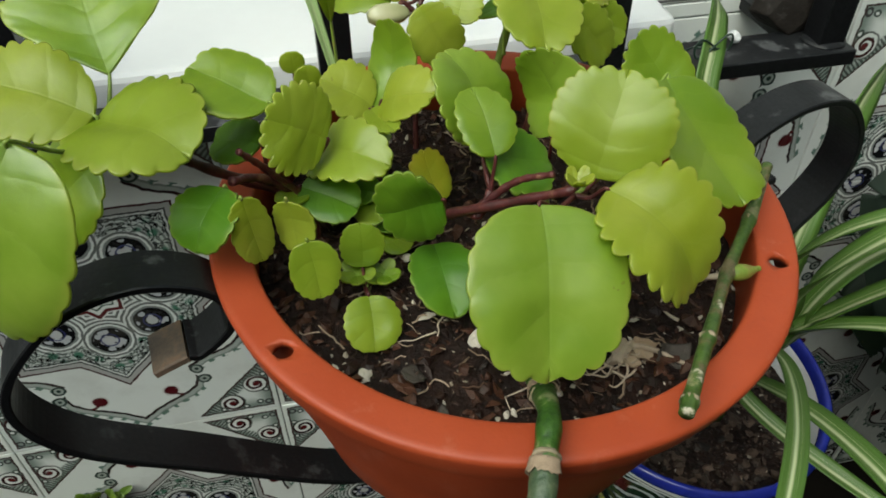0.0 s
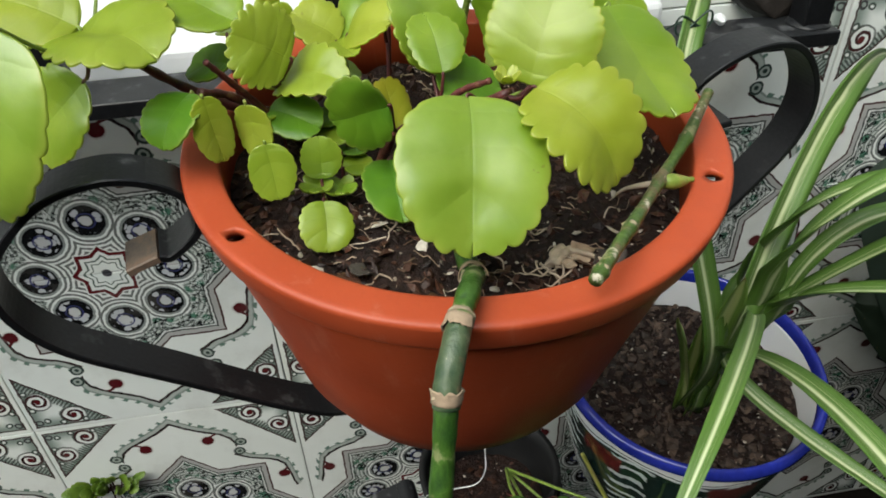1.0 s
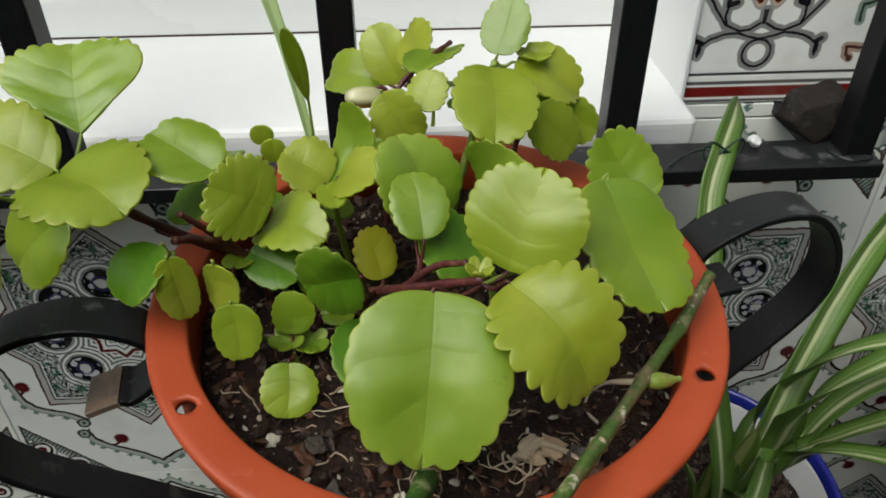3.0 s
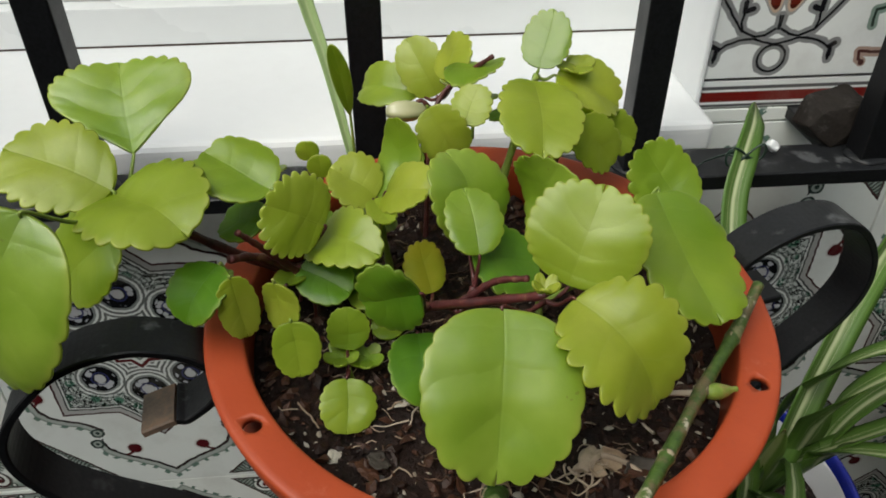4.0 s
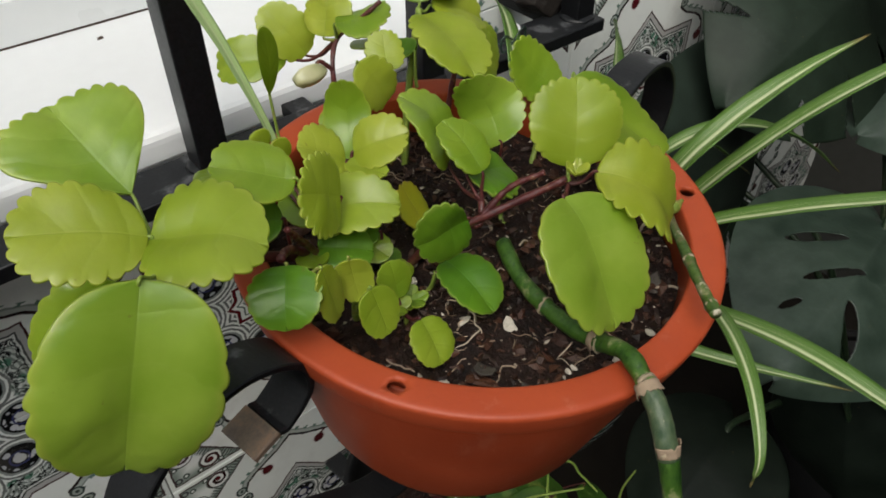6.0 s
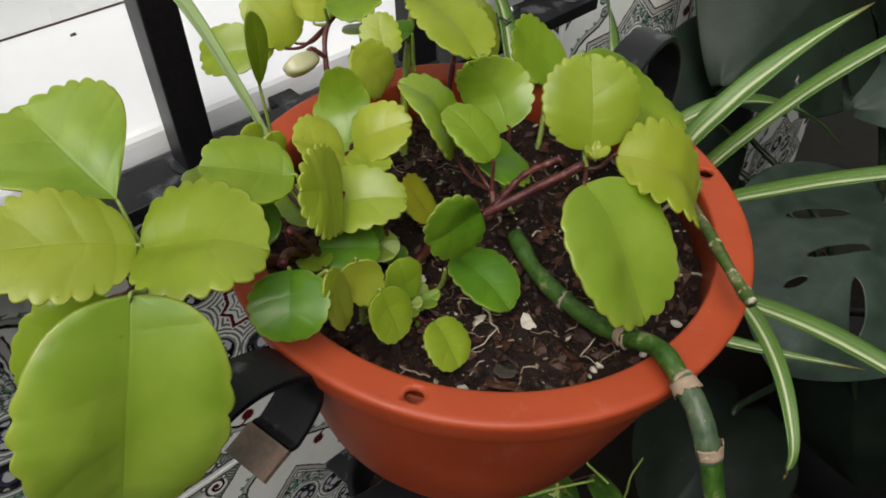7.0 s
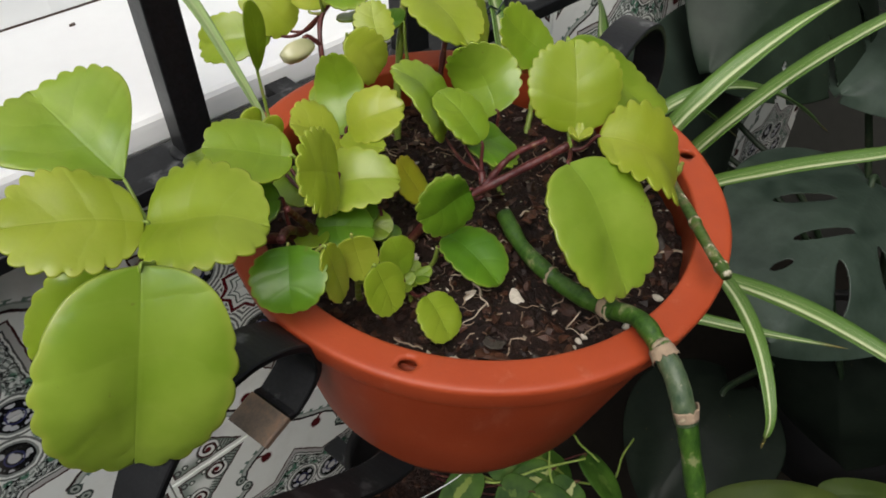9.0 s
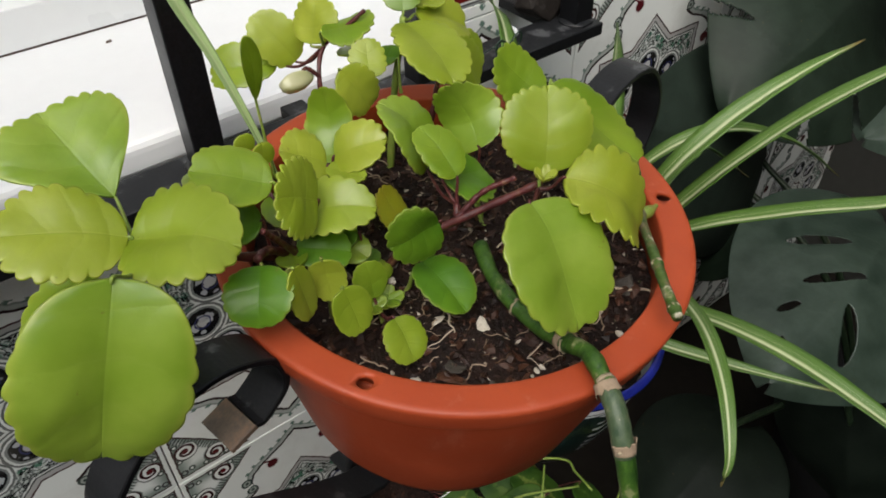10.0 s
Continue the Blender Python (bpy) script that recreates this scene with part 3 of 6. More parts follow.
part("sash", box(-1.68, 0.2065, 0.185, 0.225, 0.9455, 1.01, 0.002), M_FRAME, frame_ob)
part("seal", box(-1.68, 0.2065, 0.1505, 0.158, SILL + 0.0002, 0.8866), M_SEAL, frame_ob, "dark rubber seal")
part("jamb_frame", box(0.165, 0.2065, 0.186, 0.226, 1.0105, 2.05, 0.002), M_FRAME, frame_ob)
part("pane", box(-1.68, 0.1645, 0.200, 0.206, 1.0105, 2.05), M_GLASS, frame_ob, "window glass, colour lifted to brighten reflections")
for dx in (-0.292, -0.02):
    part("drain_slot", box(dx, dx + 0.014, 0.1700, 0.1722, 0.929, 0.935, 0.0008), M_SEAL, frame_ob, "dark drain slot")

# ---- grille ----
grille = tagged(empty("window_grille"), "black painted iron grille with flat bottom rail and square bars", "window grille")
part("bottom_rail", box(-1.5, 0.327, -0.105, -0.064, 0.861, 0.873, 0.0018, 3), M_IRON, grille)
for bx in (-1.21, -1.02, -0.83, -0.64, -0.45, -0.261, -0.068, 0.122, 0.300):
    bar = part("bar", box(bx, bx + 0.022, -0.095, -0.073, 0.8735, 2.0, 0.0018, 3), M_IRON, grille)
    weld = lathe([(0.0, 0.002), (0.0125, 0.002), (0.0165, 0.0006), (0.0172, -0.001), (0, -0.001)], 20, 0.002, bx)
    part("weld", weld, M_IRON, bar, smooth=True, m=pose(bx + 0.011, -0.084, 0.8736))
for hx in (-1.3, 0.02, 0.2905):
    part("wall_arm", box(hx, hx + 0.02, -0.0645, 0.03, 0.8622, 0.872, 0.001), M_IRON, grille)
part("top_rail", box(-1.5, 0.327, -0.105, -0.064, 2.0005, 2.0125, 0.0018), M_IRON, grille)

# ---- pot ----
POT = Matrix.LocRotScale((-0.005, -0.3001, 0.9381), Euler((0.0756, 0.0236, 0)), None)
POT_INV = POT.inverted()


def holed(bm, spots, radius):
    """Drills round holes along z through a solid, at (x, y) spots."""
    a = bpy.data.meshes.new("solid")
    bmesh.ops.recalc_face_normals(bm, faces=bm.faces)
    bm.to_mesh(a)
    bm.free()
    solid = new("solid", a)
    cut = bmesh.new()
    for x, y in spots:
        bmesh.ops.create_cone(cut, cap_ends=True, segments=20, radius1=radius, radius2=radius, depth=0.06, matrix=pose(x, y, 0))
    b = bpy.data.meshes.new("drill")
    cut.to_mesh(b)
    cut.free()
    drill = new("drill", b)
    mod = solid.modifiers.new("holes", "BOOLEAN")
    mod.operation, mod.object, mod.solver = "DIFFERENCE", drill, "EXACT"
    done = bpy.data.meshes.new_from_object(solid.evaluated_get(bpy.context.evaluated_depsgraph_get()))
    for ob, me in ((solid, a), (drill, b)):
        bpy.data.objects.remove(ob)
        bpy.data.meshes.remove(me)
    return done


pot = tagged(empty("flower_pot", POT), "terracotta-coloured plastic pot with a broad drilled rim", "flower pot")
rim = [(0.1040, -0.0500), (0.1056, -0.0060), (0.1058, -0.0022), (0.1062, -0.0013), (0.1068, -0.0009), (0.1080, -0.0006), (0.1120, -0.0001), (0.1185, 0.0004), (0.1206, 0.0003), (0.1216, -0.0002), (0.1222, -0.0011), (0.1223, -0.0024),
       (0.1202, -0.0128), (0.1199, -0.0138), (0.1193, -0.0143), (0.1184, -0.0143), (0.1180, -0.0138), (0.1200, -0.0036), (0.1192, -0.0028), (0.1120, -0.0034), (0.1084, -0.0042), (0.1074, -0.0060), (0.1062, -0.0500)]
holes = [(POT_INV @ Vector(p)).xy for p in ((-0.102, -0.361, 0.936), (0.096, -0.354, 0.936))] + [Vector((0.004, 0.1140))]
bm = lathe(rim + rim[:1], 160)
bmesh.ops.remove_doubles(bm, verts=bm.verts, dist=1e-6)
me = holed(bm, [h.normalized() * 0.1140 for h in holes], 0.0038)
part_mesh("rim", me, M_PLASTIC, pot)
for p in me.polygons:
    p.use_smooth = p.area < 2e-4
body = [(0.1070, -0.0100), (0.1088, -0.0100), (0.1090, -0.0197), (0.1132, -0.0206), (0.1139, -0.0213), (0.1139, -0.0232), (0.1134, -0.0260), (0.1092, -0.0450), (0.0985, -0.0850), (0.0900, -0.1200), (0.0800, -0.1420), (0.0740, -0.1490), (0.0680, -0.1530), (0.0, -0.1535),
        (0.0, -0.1460), (0.0660, -0.1460), (0.0760, -0.1400), (0.0870, -0.1180), (0.0950, -0.0840), (0.1064, -0.0450), (0.1066, -0.0200)]
part("pot_body", lathe(body + body[:1], 96, 0.0006), M_PLASTIC, pot, smooth=True)

# ---- holder: a flat strip bent into two scrolls ----
HOLD = pose(0, -0.2954, 0, 0, 0, 9.82)
strip_line = [(-0.1449, 0.9062), (-0.1389, 0.9057), (-0.1256, 0.9178), (-0.1306, 0.9364), (-0.1560, 0.9477), (-0.1869, 0.9398), (-0.2115, 0.9083), (-0.2002, 0.8715), (-0.1553, 0.8312), (-0.0900, 0.7785), (-0.0500, 0.7745), (0.0, 0.7770),
              (0.0540, 0.7800), (0.0951, 0.7919), (0.1517, 0.8486), (0.1891, 0.8887), (0.1947, 0.9194), (0.1770, 0.9464), (0.1481, 0.9504), (0.1207, 0.9382), (0.1157, 0.9211), (0.1239, 0.9095), (0.1292, 0.9107)]


def strip(points, half, thick, n):
    bm = bmesh.new()
    pts, rows = spline(points, n), []
    for i, q in enumerate(pts):
        way = (pts[min(i + 1, len(pts) - 1)] - pts[max(i - 1, 0)]).normalized()
        up = Vector((-way.z, 0, way.x)) * thick / 2
        e = 0.0006
        ring = [(1, -half + e), (1, half - e), (1 - 2 * e / thick, half), (2 * e / thick - 1, half), (-1, half - e), (-1, -half + e), (2 * e / thick - 1, -half), (1 - 2 * e / thick, -half)]
        rows.append([bm.verts.new(q + Vector((0, y, 0)) + s * up) for s, y in ring])
    for a, b in zip(rows, rows[1:]):
        for k in range(8):
            bm.faces.new((a[k], a[(k + 1) % 8], b[(k + 1) % 8], b[k]))
    bm.faces.new(rows[0][::-1])
    bm.faces.new(rows[-1])
    return bm


holder = tagged(empty("pot_holder", HOLD), "flat black iron strip bent into two scrolls carrying the pot", "pot holder")
part("scroll_strip", strip([(x, 0, z) for x, z in strip_line], 0.0109, 0.0036, 240), M_IRON, holder)
part("strip_end", strip([(-0.1590, 0, 0.9022), (-0.1545, 0, 0.9036), (-0.1500, 0, 0.9049), (-0.1451, 0, 0.9062)], 0.0111, 0.0039, 12), M_RUST, holder, "worn rusty strip end")
part("strip_end", strip([(0.1430, 0, 0.9116), (0.1390, 0, 0.9114), (0.1340, 0, 0.9110), (0.1294, 0, 0.9107)], 0.0111, 0.0039, 12), M_IRON, holder)
part("back_arm", box(-0.011, 0.011, 0.0112, 0.20, 0.7690, 0.7745, 0.001), M_IRON, holder)
part("back_upright", box(-0.011, 0.011, 0.2005, 0.2055, 0.7690, 0.860, 0.001), M_IRON, holder)

# ---- soil ----
def ground_in_pot(name, m, radius, level, seed, parent_label, chips, grit, coarse=1.0):
    """Lumpy soil with bark chips and pale grit lying on it."""
    thing = tagged(empty(name, m), parent_label, "potting soil", kind="stuff")
    rnd = random.Random(seed)

    def height(x, y):
        q = Vector((x * 40 + seed, y * 40, 0))
        return level + 0.0048 * noise.noise(q) + 0.0030 * noise.noise(q * 3.1) + 0.0012 * noise.noise(q * 8)

    bm = bmesh.new()
    rings, steps = 34, 96
    grid = [[bm.verts.new((0, 0, height(0, 0)))]]
    for i in range(1, rings + 1):
        r = radius * i / rings
        grid.append([bm.verts.new((r * math.cos(2 * math.pi * k / steps), r * math.sin(2 * math.pi * k / steps), height(r * math.cos(2 * math.pi * k / steps), r * math.sin(2 * math.pi * k / steps)))) for k in range(steps)])
    for k in range(steps):
        bm.faces.new((grid[0][0], grid[1][k], grid[1][(k + 1) % steps]))
    for a, b in zip(grid[1:], grid[2:]):
        for k in range(steps):
            bm.faces.new((a[k], b[k], b[(k + 1) % steps], a[(k + 1) % steps]))
    part("soil_surface", bm, M_SOIL, thing, smooth=True)
    for label, count, mat, lo, hi, flat in (("bark_chips", chips, M_BARK if coarse == 1.0 else M_COARSE, 0.0007 * coarse, 0.0052 * coarse, 0.5), ("grit", grit, M_GRIT, 0.0003, 0.0024, 0.45)):
        verts, faces = [], []
        for _ in range(count):
            a, r = rnd.uniform(0, 2 * math.pi), radius * 0.985 * math.sqrt(rnd.random())
            x, y = r * math.cos(a), r * math.sin(a)
            size = lo + (hi - lo) * rnd.random() ** 4
            turn = Euler([rnd.uniform(-0.7, 0.7), rnd.uniform(-0.7, 0.7), rnd.uniform(0, 6.3)]).to_matrix()
            stretch = Vector((1.0, rnd.uniform(0.4, 0.9), flat * rnd.uniform(0.4, 1.0)))
            base = len(verts)
            c = Vector((x, y, height(x, y) + size * 0.25))
            for ox, oy, oz in ((1, 0, 0), (-1, 0, 0), (0, 1, 0), (0, -1, 0), (0, 0, 1), (0, 0, -1), (0.7, 0.7, 0.4), (-0.6, 0.6, -0.5)):
                o = Vector((ox * stretch.x, oy * stretch.y, oz * stretch.z)) * size * rnd.uniform(0.75, 1.2)
                verts.append(c + turn @ o)
            faces += [tuple(base + k for k in f) for f in ((0, 6, 4), (6, 2, 4), (2, 7, 4), (7, 1, 4), (1, 3, 4), (3, 0, 4), (6, 0, 5), (2, 6, 5), (7, 2, 5), (1, 7, 5), (3, 1, 5), (0, 3, 5))]
        me = bpy.data.meshes.new(label)
        me.from_pydata(verts, [], faces)
        tagged(part_mesh(label, me, mat, thing), kind="stuff")
    return thing, height


soil, soil_height = ground_in_pot("potting_soil", POT, 0.1052, -0.024, 3, "dark crumbly potting soil with bark chips and white grit", 2600, 900)


def on_soil(x, y, up=0.0):
    """A place on the pot's soil, from the world's x and y."""
    q = POT_INV @ Vector((x, y, 0.915))
    return POT @ Vector((q.x, q.y, soil_height(q.x, q.y) + up))


rnd = random.Random(11)
for k in range(9):
    a, r = rnd.uniform(math.pi * 1.05, math.pi * 2.0), rnd.uniform(0.02, 0.088)
    x, y = -0.005 + r * math.cos(a), -0.299 + r * math.sin(a)
    way, pts = rnd.uniform(0, 6.3), []
    for i in range(5):
        pts.append(on_soil(x, y, rnd.uniform(0.0005, 0.004)))
        way += rnd.uniform(-1.0, 1.0)
        x, y = x + 0.005 * math.cos(way), y + 0.005 * math.sin(way)
    fat = rnd.uniform(0.0003, 0.0008)
    tagged(part("root", tube(pts, lambda s, fat=fat: fat * (1.1 - 0.7 * s), 5, 14), M_ROOT, smooth=True), "thin pale dry root lying on the soil", "root", "dry roots on the soil")
litter_verts, litter_faces = [], []
for k in range(170):
    a, r = rnd.uniform(0, 2 * math.pi), 0.095 * math.sqrt(rnd.random())
    x, y, way, fat = -0.005 + r * math.cos(a), -0.299 + r * math.sin(a), rnd.uniform(0, 6.3), rnd.uniform(0.00015, 0.0005)
    start, n = len(litter_verts), rnd.randint(4, 8)
    for i in range(n):
        q = on_soil(x, y, rnd.uniform(0.0003, 0.0022))
        across = Vector((-math.sin(way), math.cos(way), 0)) * fat
        litter_verts += [q + across, q - across, q + Vector((0, 0, 1.6 * fat))]
        way += rnd.uniform(-0.8, 0.8)
        x, y = x + 0.0022 * math.cos(way), y + 0.0022 * math.sin(way)
    for i in range(n - 1):
        for m in range(3):
            u, w = start + 3 * i + m, start + 3 * i + (m + 1) % 3
            litter_faces.append((u, w, w + 3, u + 3))
me = bpy.data.meshes.new("fibres")
me.from_pydata([POT_INV @ v for v in litter_verts], [], litter_faces)
tagged(part_mesh("fibres", me, M_FIBRE, soil), kind="stuff")
lump = bmesh.new()
bmesh.ops.create_icosphere(lump, subdivisions=4, radius=1.0)
for v in lump.verts:
    q = v.co.copy()
    v.co = Vector((q.x * 0.0060 + 0.002 * q.z, q.y * 0.0034, q.z * 0.0032)) * (1 + 0.60 * noise.noise(q * 1.5) + 0.12 * noise.noise(q * 4.5))
dead = tagged(empty("dead_root_clump"), "pale dried root clump with curled rootlets on the soil", "root clump")
part("clump", lump, M_ROOT, dead, smooth=True, m=Matrix.Translation(on_soil(0.0255, -0.3694, 0.003)) @ pose(0, 0, 0, 20, 0, 35))
for x0, y0, way, reach in ((0.028, -0.384, 0.10, 0.034), (0.026, -0.388, -0.4, 0.012), (0.017, -0.388, -1.9, 0.015), (0.021, -0.389, -1.2, 0.017), (0.014, -0.386, -2.6, 0.013), (0.019, -0.389, -1.6, 0.021), (0.029, -0.382, 0.7, 0.010), (0.018, -0.388, -2.2, 0.018), (0.023, -0.389, -1.0, 0.014), (0.026, -0.386, 0.2, 0.016), (0.015, -0.387, -1.4, 0.012)):
    x0, y0 = x0 + 0.0015, y0 + 0.0156
    ends, bend, curl = [on_soil(x0, y0, 0.0035)], way, rnd.choice((-1, 1)) * (0.15 if reach > 0.03 else rnd.uniform(0.35, 0.7))
    for k in range(1, 8):
        bend += curl + rnd.uniform(-0.35, 0.35)
        ends.append(ends[-1] + reach / 6 * Vector((math.cos(bend), math.sin(bend), 0)))
        ends[-1].z = on_soil(ends[-1].x, ends[-1].y, max(0.0008, 0.0035 - 0.0005 * k) + rnd.uniform(0, 0.0012)).z
    fat = 0.0011 if reach > 0.03 else rnd.uniform(0.0003, 0.0006)
    part("rootlet", tube(ends, lambda s, fat=fat: fat * (1.15 - 0.7 * s), 6, 26), M_ROOT, dead, smooth=True)


def husk(x, y, size, turn, curl, mat, label):
    """A torn scrap of dry leaf, curled up from the soil."""
    bm, n = bmesh.new(), 10
    grid = []
    for side in (0.0003, -0.0003):
        sheet = []
        for i in range(n + 1):
            row = []
            for j in range(n + 1):
                u, v = i / n * 2 - 1, j / n * 2 - 1
                torn = 1 + 0.35 * noise.noise(Vector((x * 900 + u * 1.3, y * 900 + v * 1.3, 0))) * max(abs(u), abs(v))
                a = curl * u
                q = Vector((math.sin(a) / max(abs(curl), 0.2) * torn, (0.75 * v + 0.2 * u * v) * torn, (1 - math.cos(a)) / max(abs(curl), 0.2) + 0.12 * noise.noise(Vector((u * 2, v * 2, x * 500))))) * size
                row.append(bm.verts.new(q + Vector((0, 0, side))))
            sheet.append(row)
        grid.append(sheet)
    for i in range(n):
        for j in range(n):
            for sheet in grid:
                bm.faces.new((sheet[i][j], sheet[i + 1][j], sheet[i + 1][j + 1], sheet[i][j + 1]))
    for k in range(n):
        for a, b in (((0, k), (0, k + 1)), ((n, k), (n, k + 1)), ((k, 0), (k + 1, 0)), ((k, n), (k + 1, n))):
            bm.faces.new((grid[0][a[0]][a[1]], grid[0][b[0]][b[1]], grid[1][b[0]][b[1]], grid[1][a[0]][a[1]]))
    tagged(part("dry_leaf_scrap", bm, mat, smooth=True, m=Matrix.Translation(on_soil(x, y, 0.0028)) @ pose(0, 0, 0, *turn)), label, "soil debris")


M_HUSK = chip_mat("papery_husk", (0.34, 0.25, 0.17), (0.46, 0.36, 0.25), 0.8)
M_HUSK_DARK = chip_mat("dark_leaf_scrap", (0.045, 0.038, 0.032), (0.07, 0.058, 0.047), 0.6)
for x, y, size, turn, curl, mat in ((0.0335, -0.3705, 0.0062, (25, -20, 70), 1.5, M_HUSK), (0.0265, -0.3745, 0.0034, (10, 15, 20), 0.9, M_HUSK), (0.0450, -0.3735, 0.0064, (35, 10, -20), 0.7, M_HUSK_DARK),
                                    (-0.0500, -0.3860, 0.0048, (15, 5, 40), 0.5, M_HUSK_DARK), (-0.0560, -0.3640, 0.0050, (20, 5, 120), 0.6, M_HUSK_DARK), (-0.0030, -0.3400, 0.0044, (10, 20, 75), 1.1, M_HUSK_DARK)):
    husk(x, y, size, turn, curl, mat, "curled pale scrap of dry leaf on the soil" if mat is M_HUSK else "dark scrap of dry leaf lying on the soil")
for cx, cy, size, mat, kind in ((-0.044, -0.386, 0.0052, M_GRIT, "dry_leaf_shard"), (-0.061, -0.366, 0.0075, M_BARK, "dry_leaf_shard"), (-0.026, -0.386, 0.0026, M_GRIT, "pebble"), (-0.029, -0.351, 0.0045, M_GRIT, "dry_leaf_shard"), (-0.046, -0.337, 0.0040, M_GRIT, "dry_leaf_shard"), (-0.001, -0.394, 0.0030, M_GRIT, "pebble"), (0.039, -0.372, 0.0095, M_BARK, "dry_leaf_shard"), (-0.023, -0.387, 0.0024, M_GRIT, "pebble"), (0.023, -0.394, 0.0028, M_GRIT, "pebble"), (-0.004, -0.381, 0.0024, M_GRIT, "pebble"), (-0.048, -0.301, 0.0030, M_GRIT, "pebble"), (-0.074, -0.359, 0.0045, M_GRIT, "dry_leaf_shard"), (-0.013, -0.191, 0.0030, M_GRIT, "pebble")):
    shard = bmesh.new()
    bmesh.ops.create_icosphere(shard, subdivisions=2, radius=size)
    for v in shard.verts:
        v.co = Vector((v.co.x, v.co.y * 0.7, v.co.z * (0.55 if kind == "pebble" else 0.16))) * (0.85 + 0.75 * noise.noise(v.co * 260 + Vector((cx * 900, cy * 700, 0))))
    tagged(part(kind, shard, mat, m=Matrix.Translation(on_soil(cx, cy, 0.001)) @ pose(0, 0, 0, 20, 10, cx * 4000)), "pale flat shard lying on the potting soil" if mat is M_GRIT else "dark dry leaf shard lying on the potting soil", "soil debris")


# ---- the leafy plant ----
plant = tagged(empty("potted_plant"), "trailing plant with round scalloped yellow-green leaves and reddish stems", "house plant")
leaf_count = [0]
M_CUT = stem_mat("dry_cut_stem", (0.026, 0.056, 0.010), (0.075, 0.125, 0.024), (0.30, 0.26, 0.15), 0.47)


def blade(base, tip, normal, width, sag, fold, teeth, amp, wide=0.48, blunt=0.80, bare=0.10, rows=64, cols=6, thick=0.0009):
    """A leaf as a closed thin solid. Rows run from the midrib out to a margin of rounded teeth, as the side veins do."""
    base, tip, normal = Vector(base), Vector(tip), Vector(normal)
    axis = tip - base
    length = axis.length
    a = axis / length
    nn = (normal - a * normal.dot(a)).normalized()
    b = a.cross(nn)
    seed = leaf_count[0] * 3.7
    leaf_count[0] += 1
    half, skew = 0.5 * width, math.log(wide) / math.log(0.5)
    bm = bmesh.new()
    uv = bm.loops.layers.uv.new("UVMap")
    place, sheets = {}, []

    def margin(u):
        u = min(max(u, 0.0), 1.0)
        return (0.5 - 0.5 * math.cos(math.pi * u)) ** skew * length, math.sin(math.pi * u) ** blunt * half

    def rim(u, hand):
        """The toothed margin: rounded lobes with sharp notches, growing from the base."""
        x, y = margin(u)
        (x0, y0), (x1, y1) = margin(u - 0.004), margin(u + 0.004)
        out = Vector((-(y1 - y0), x1 - x0))
        out = out.normalized() if out.length > 1e-9 else Vector((1, 0))
        around = (u - 0.5 + 0.03 * noise.noise(Vector((seed, u * 4, hand * 3)))) * teeth + 0.5 + 0.21 * math.sin(seed + hand)
        if u > 0.93:
            around = (0.43 + 0.03 * noise.noise(Vector((seed, 3.72, hand * 3)))) * teeth + 0.5 + 0.21 * math.sin(seed + hand) + (u - 0.93) * teeth
        which = math.floor(around)
        deep = 0.35 + 1.0 * abs(math.sin(which * 12.9 + seed + 3 * hand))
        saw = around - which
        lobe = math.sin(math.pi * saw ** 1.3) ** 0.58 - 0.62
        grow = min(1.0, max(0.0, (u - bare) / 0.20))
        bulge = 1 + 0.07 * noise.noise(Vector((seed, u * 2.2, hand)))
        y *= bulge
        d = amp * half * 1.2 * deep * lobe * grow
        return x + d * out.x, max(0.0, y + d * out.y), (around - which)

    for side in (0.5, -0.5):
        sheet = []
        for i in range(rows + 1):
            u = 0.001 + 0.998 * i / rows
            m = 0.92 * u ** 1.2 * length
            row = []
            for j in range(-cols, cols + 1):
                v = math.sin(0.5 * math.pi * j / cols)
                hand = 1 if j > 0 else -1
                far = abs(v)
                x, y = margin(u)
                ex, ey, saw = rim(u, hand)
                k = far ** 7
                al, q = (m + (x - m) * far) / length, y * far / half
                x, y = m + (x + (ex - x) * k - m) * far, (y + (ey - y) * k) * far
                lift = sag * length * 4 * al * (1 - al) + fold * half * (math.sqrt(q * q + 0.0009) - 0.03) - 0.12 * q ** 3 * half
                lift += 0.035 * width * noise.noise(Vector((seed + 5, al * 2.2, hand * q * 1.4))) + 0.006 * width * noise.noise(Vector((seed + 9, al * 6.5, v * 4.5)))
                lift -= 0.0030 * width * min(1.0, length / 0.045) ** 2 * math.cos(2 * math.pi * (4 * u + 0.25 * far * far + 0.3 * noise.noise(Vector((seed, u * 3, hand))))) * 4 * far * (1 - far) * math.sin(math.pi * u)
                lift += 0.045 * amp * half * k * math.sin(2 * math.pi * saw) - 0.02 * half * k
                bow = 0.025 * length * math.sin(seed) * math.sin(math.pi * al)
                vert = bm.verts.new(base + a * x + b * (hand * y + bow) + nn * (lift + side * thick))
                place[vert] = (0.5 + 0.5 * v, u)
                row.append(vert)
            sheet.append(row)
        sheets.append(sheet)
    top, low = sheets
    for i in range(rows):
        for j in range(2 * cols):
            bm.faces.new((top[i][j], top[i][j + 1], top[i + 1][j + 1], top[i + 1][j]))
            bm.faces.new((low[i][j], low[i + 1][j], low[i + 1][j + 1], low[i][j + 1]))
        for j, d in ((0, 1), (2 * cols, -1)):
            bm.faces.new((top[i][j], top[i + 1][j], low[i + 1][j], low[i][j])[::d])
    for i in (0, rows):
        for j in range(2 * cols):
            bm.faces.new((top[i][j], low[i][j], low[i][j + 1], top[i][j + 1]))
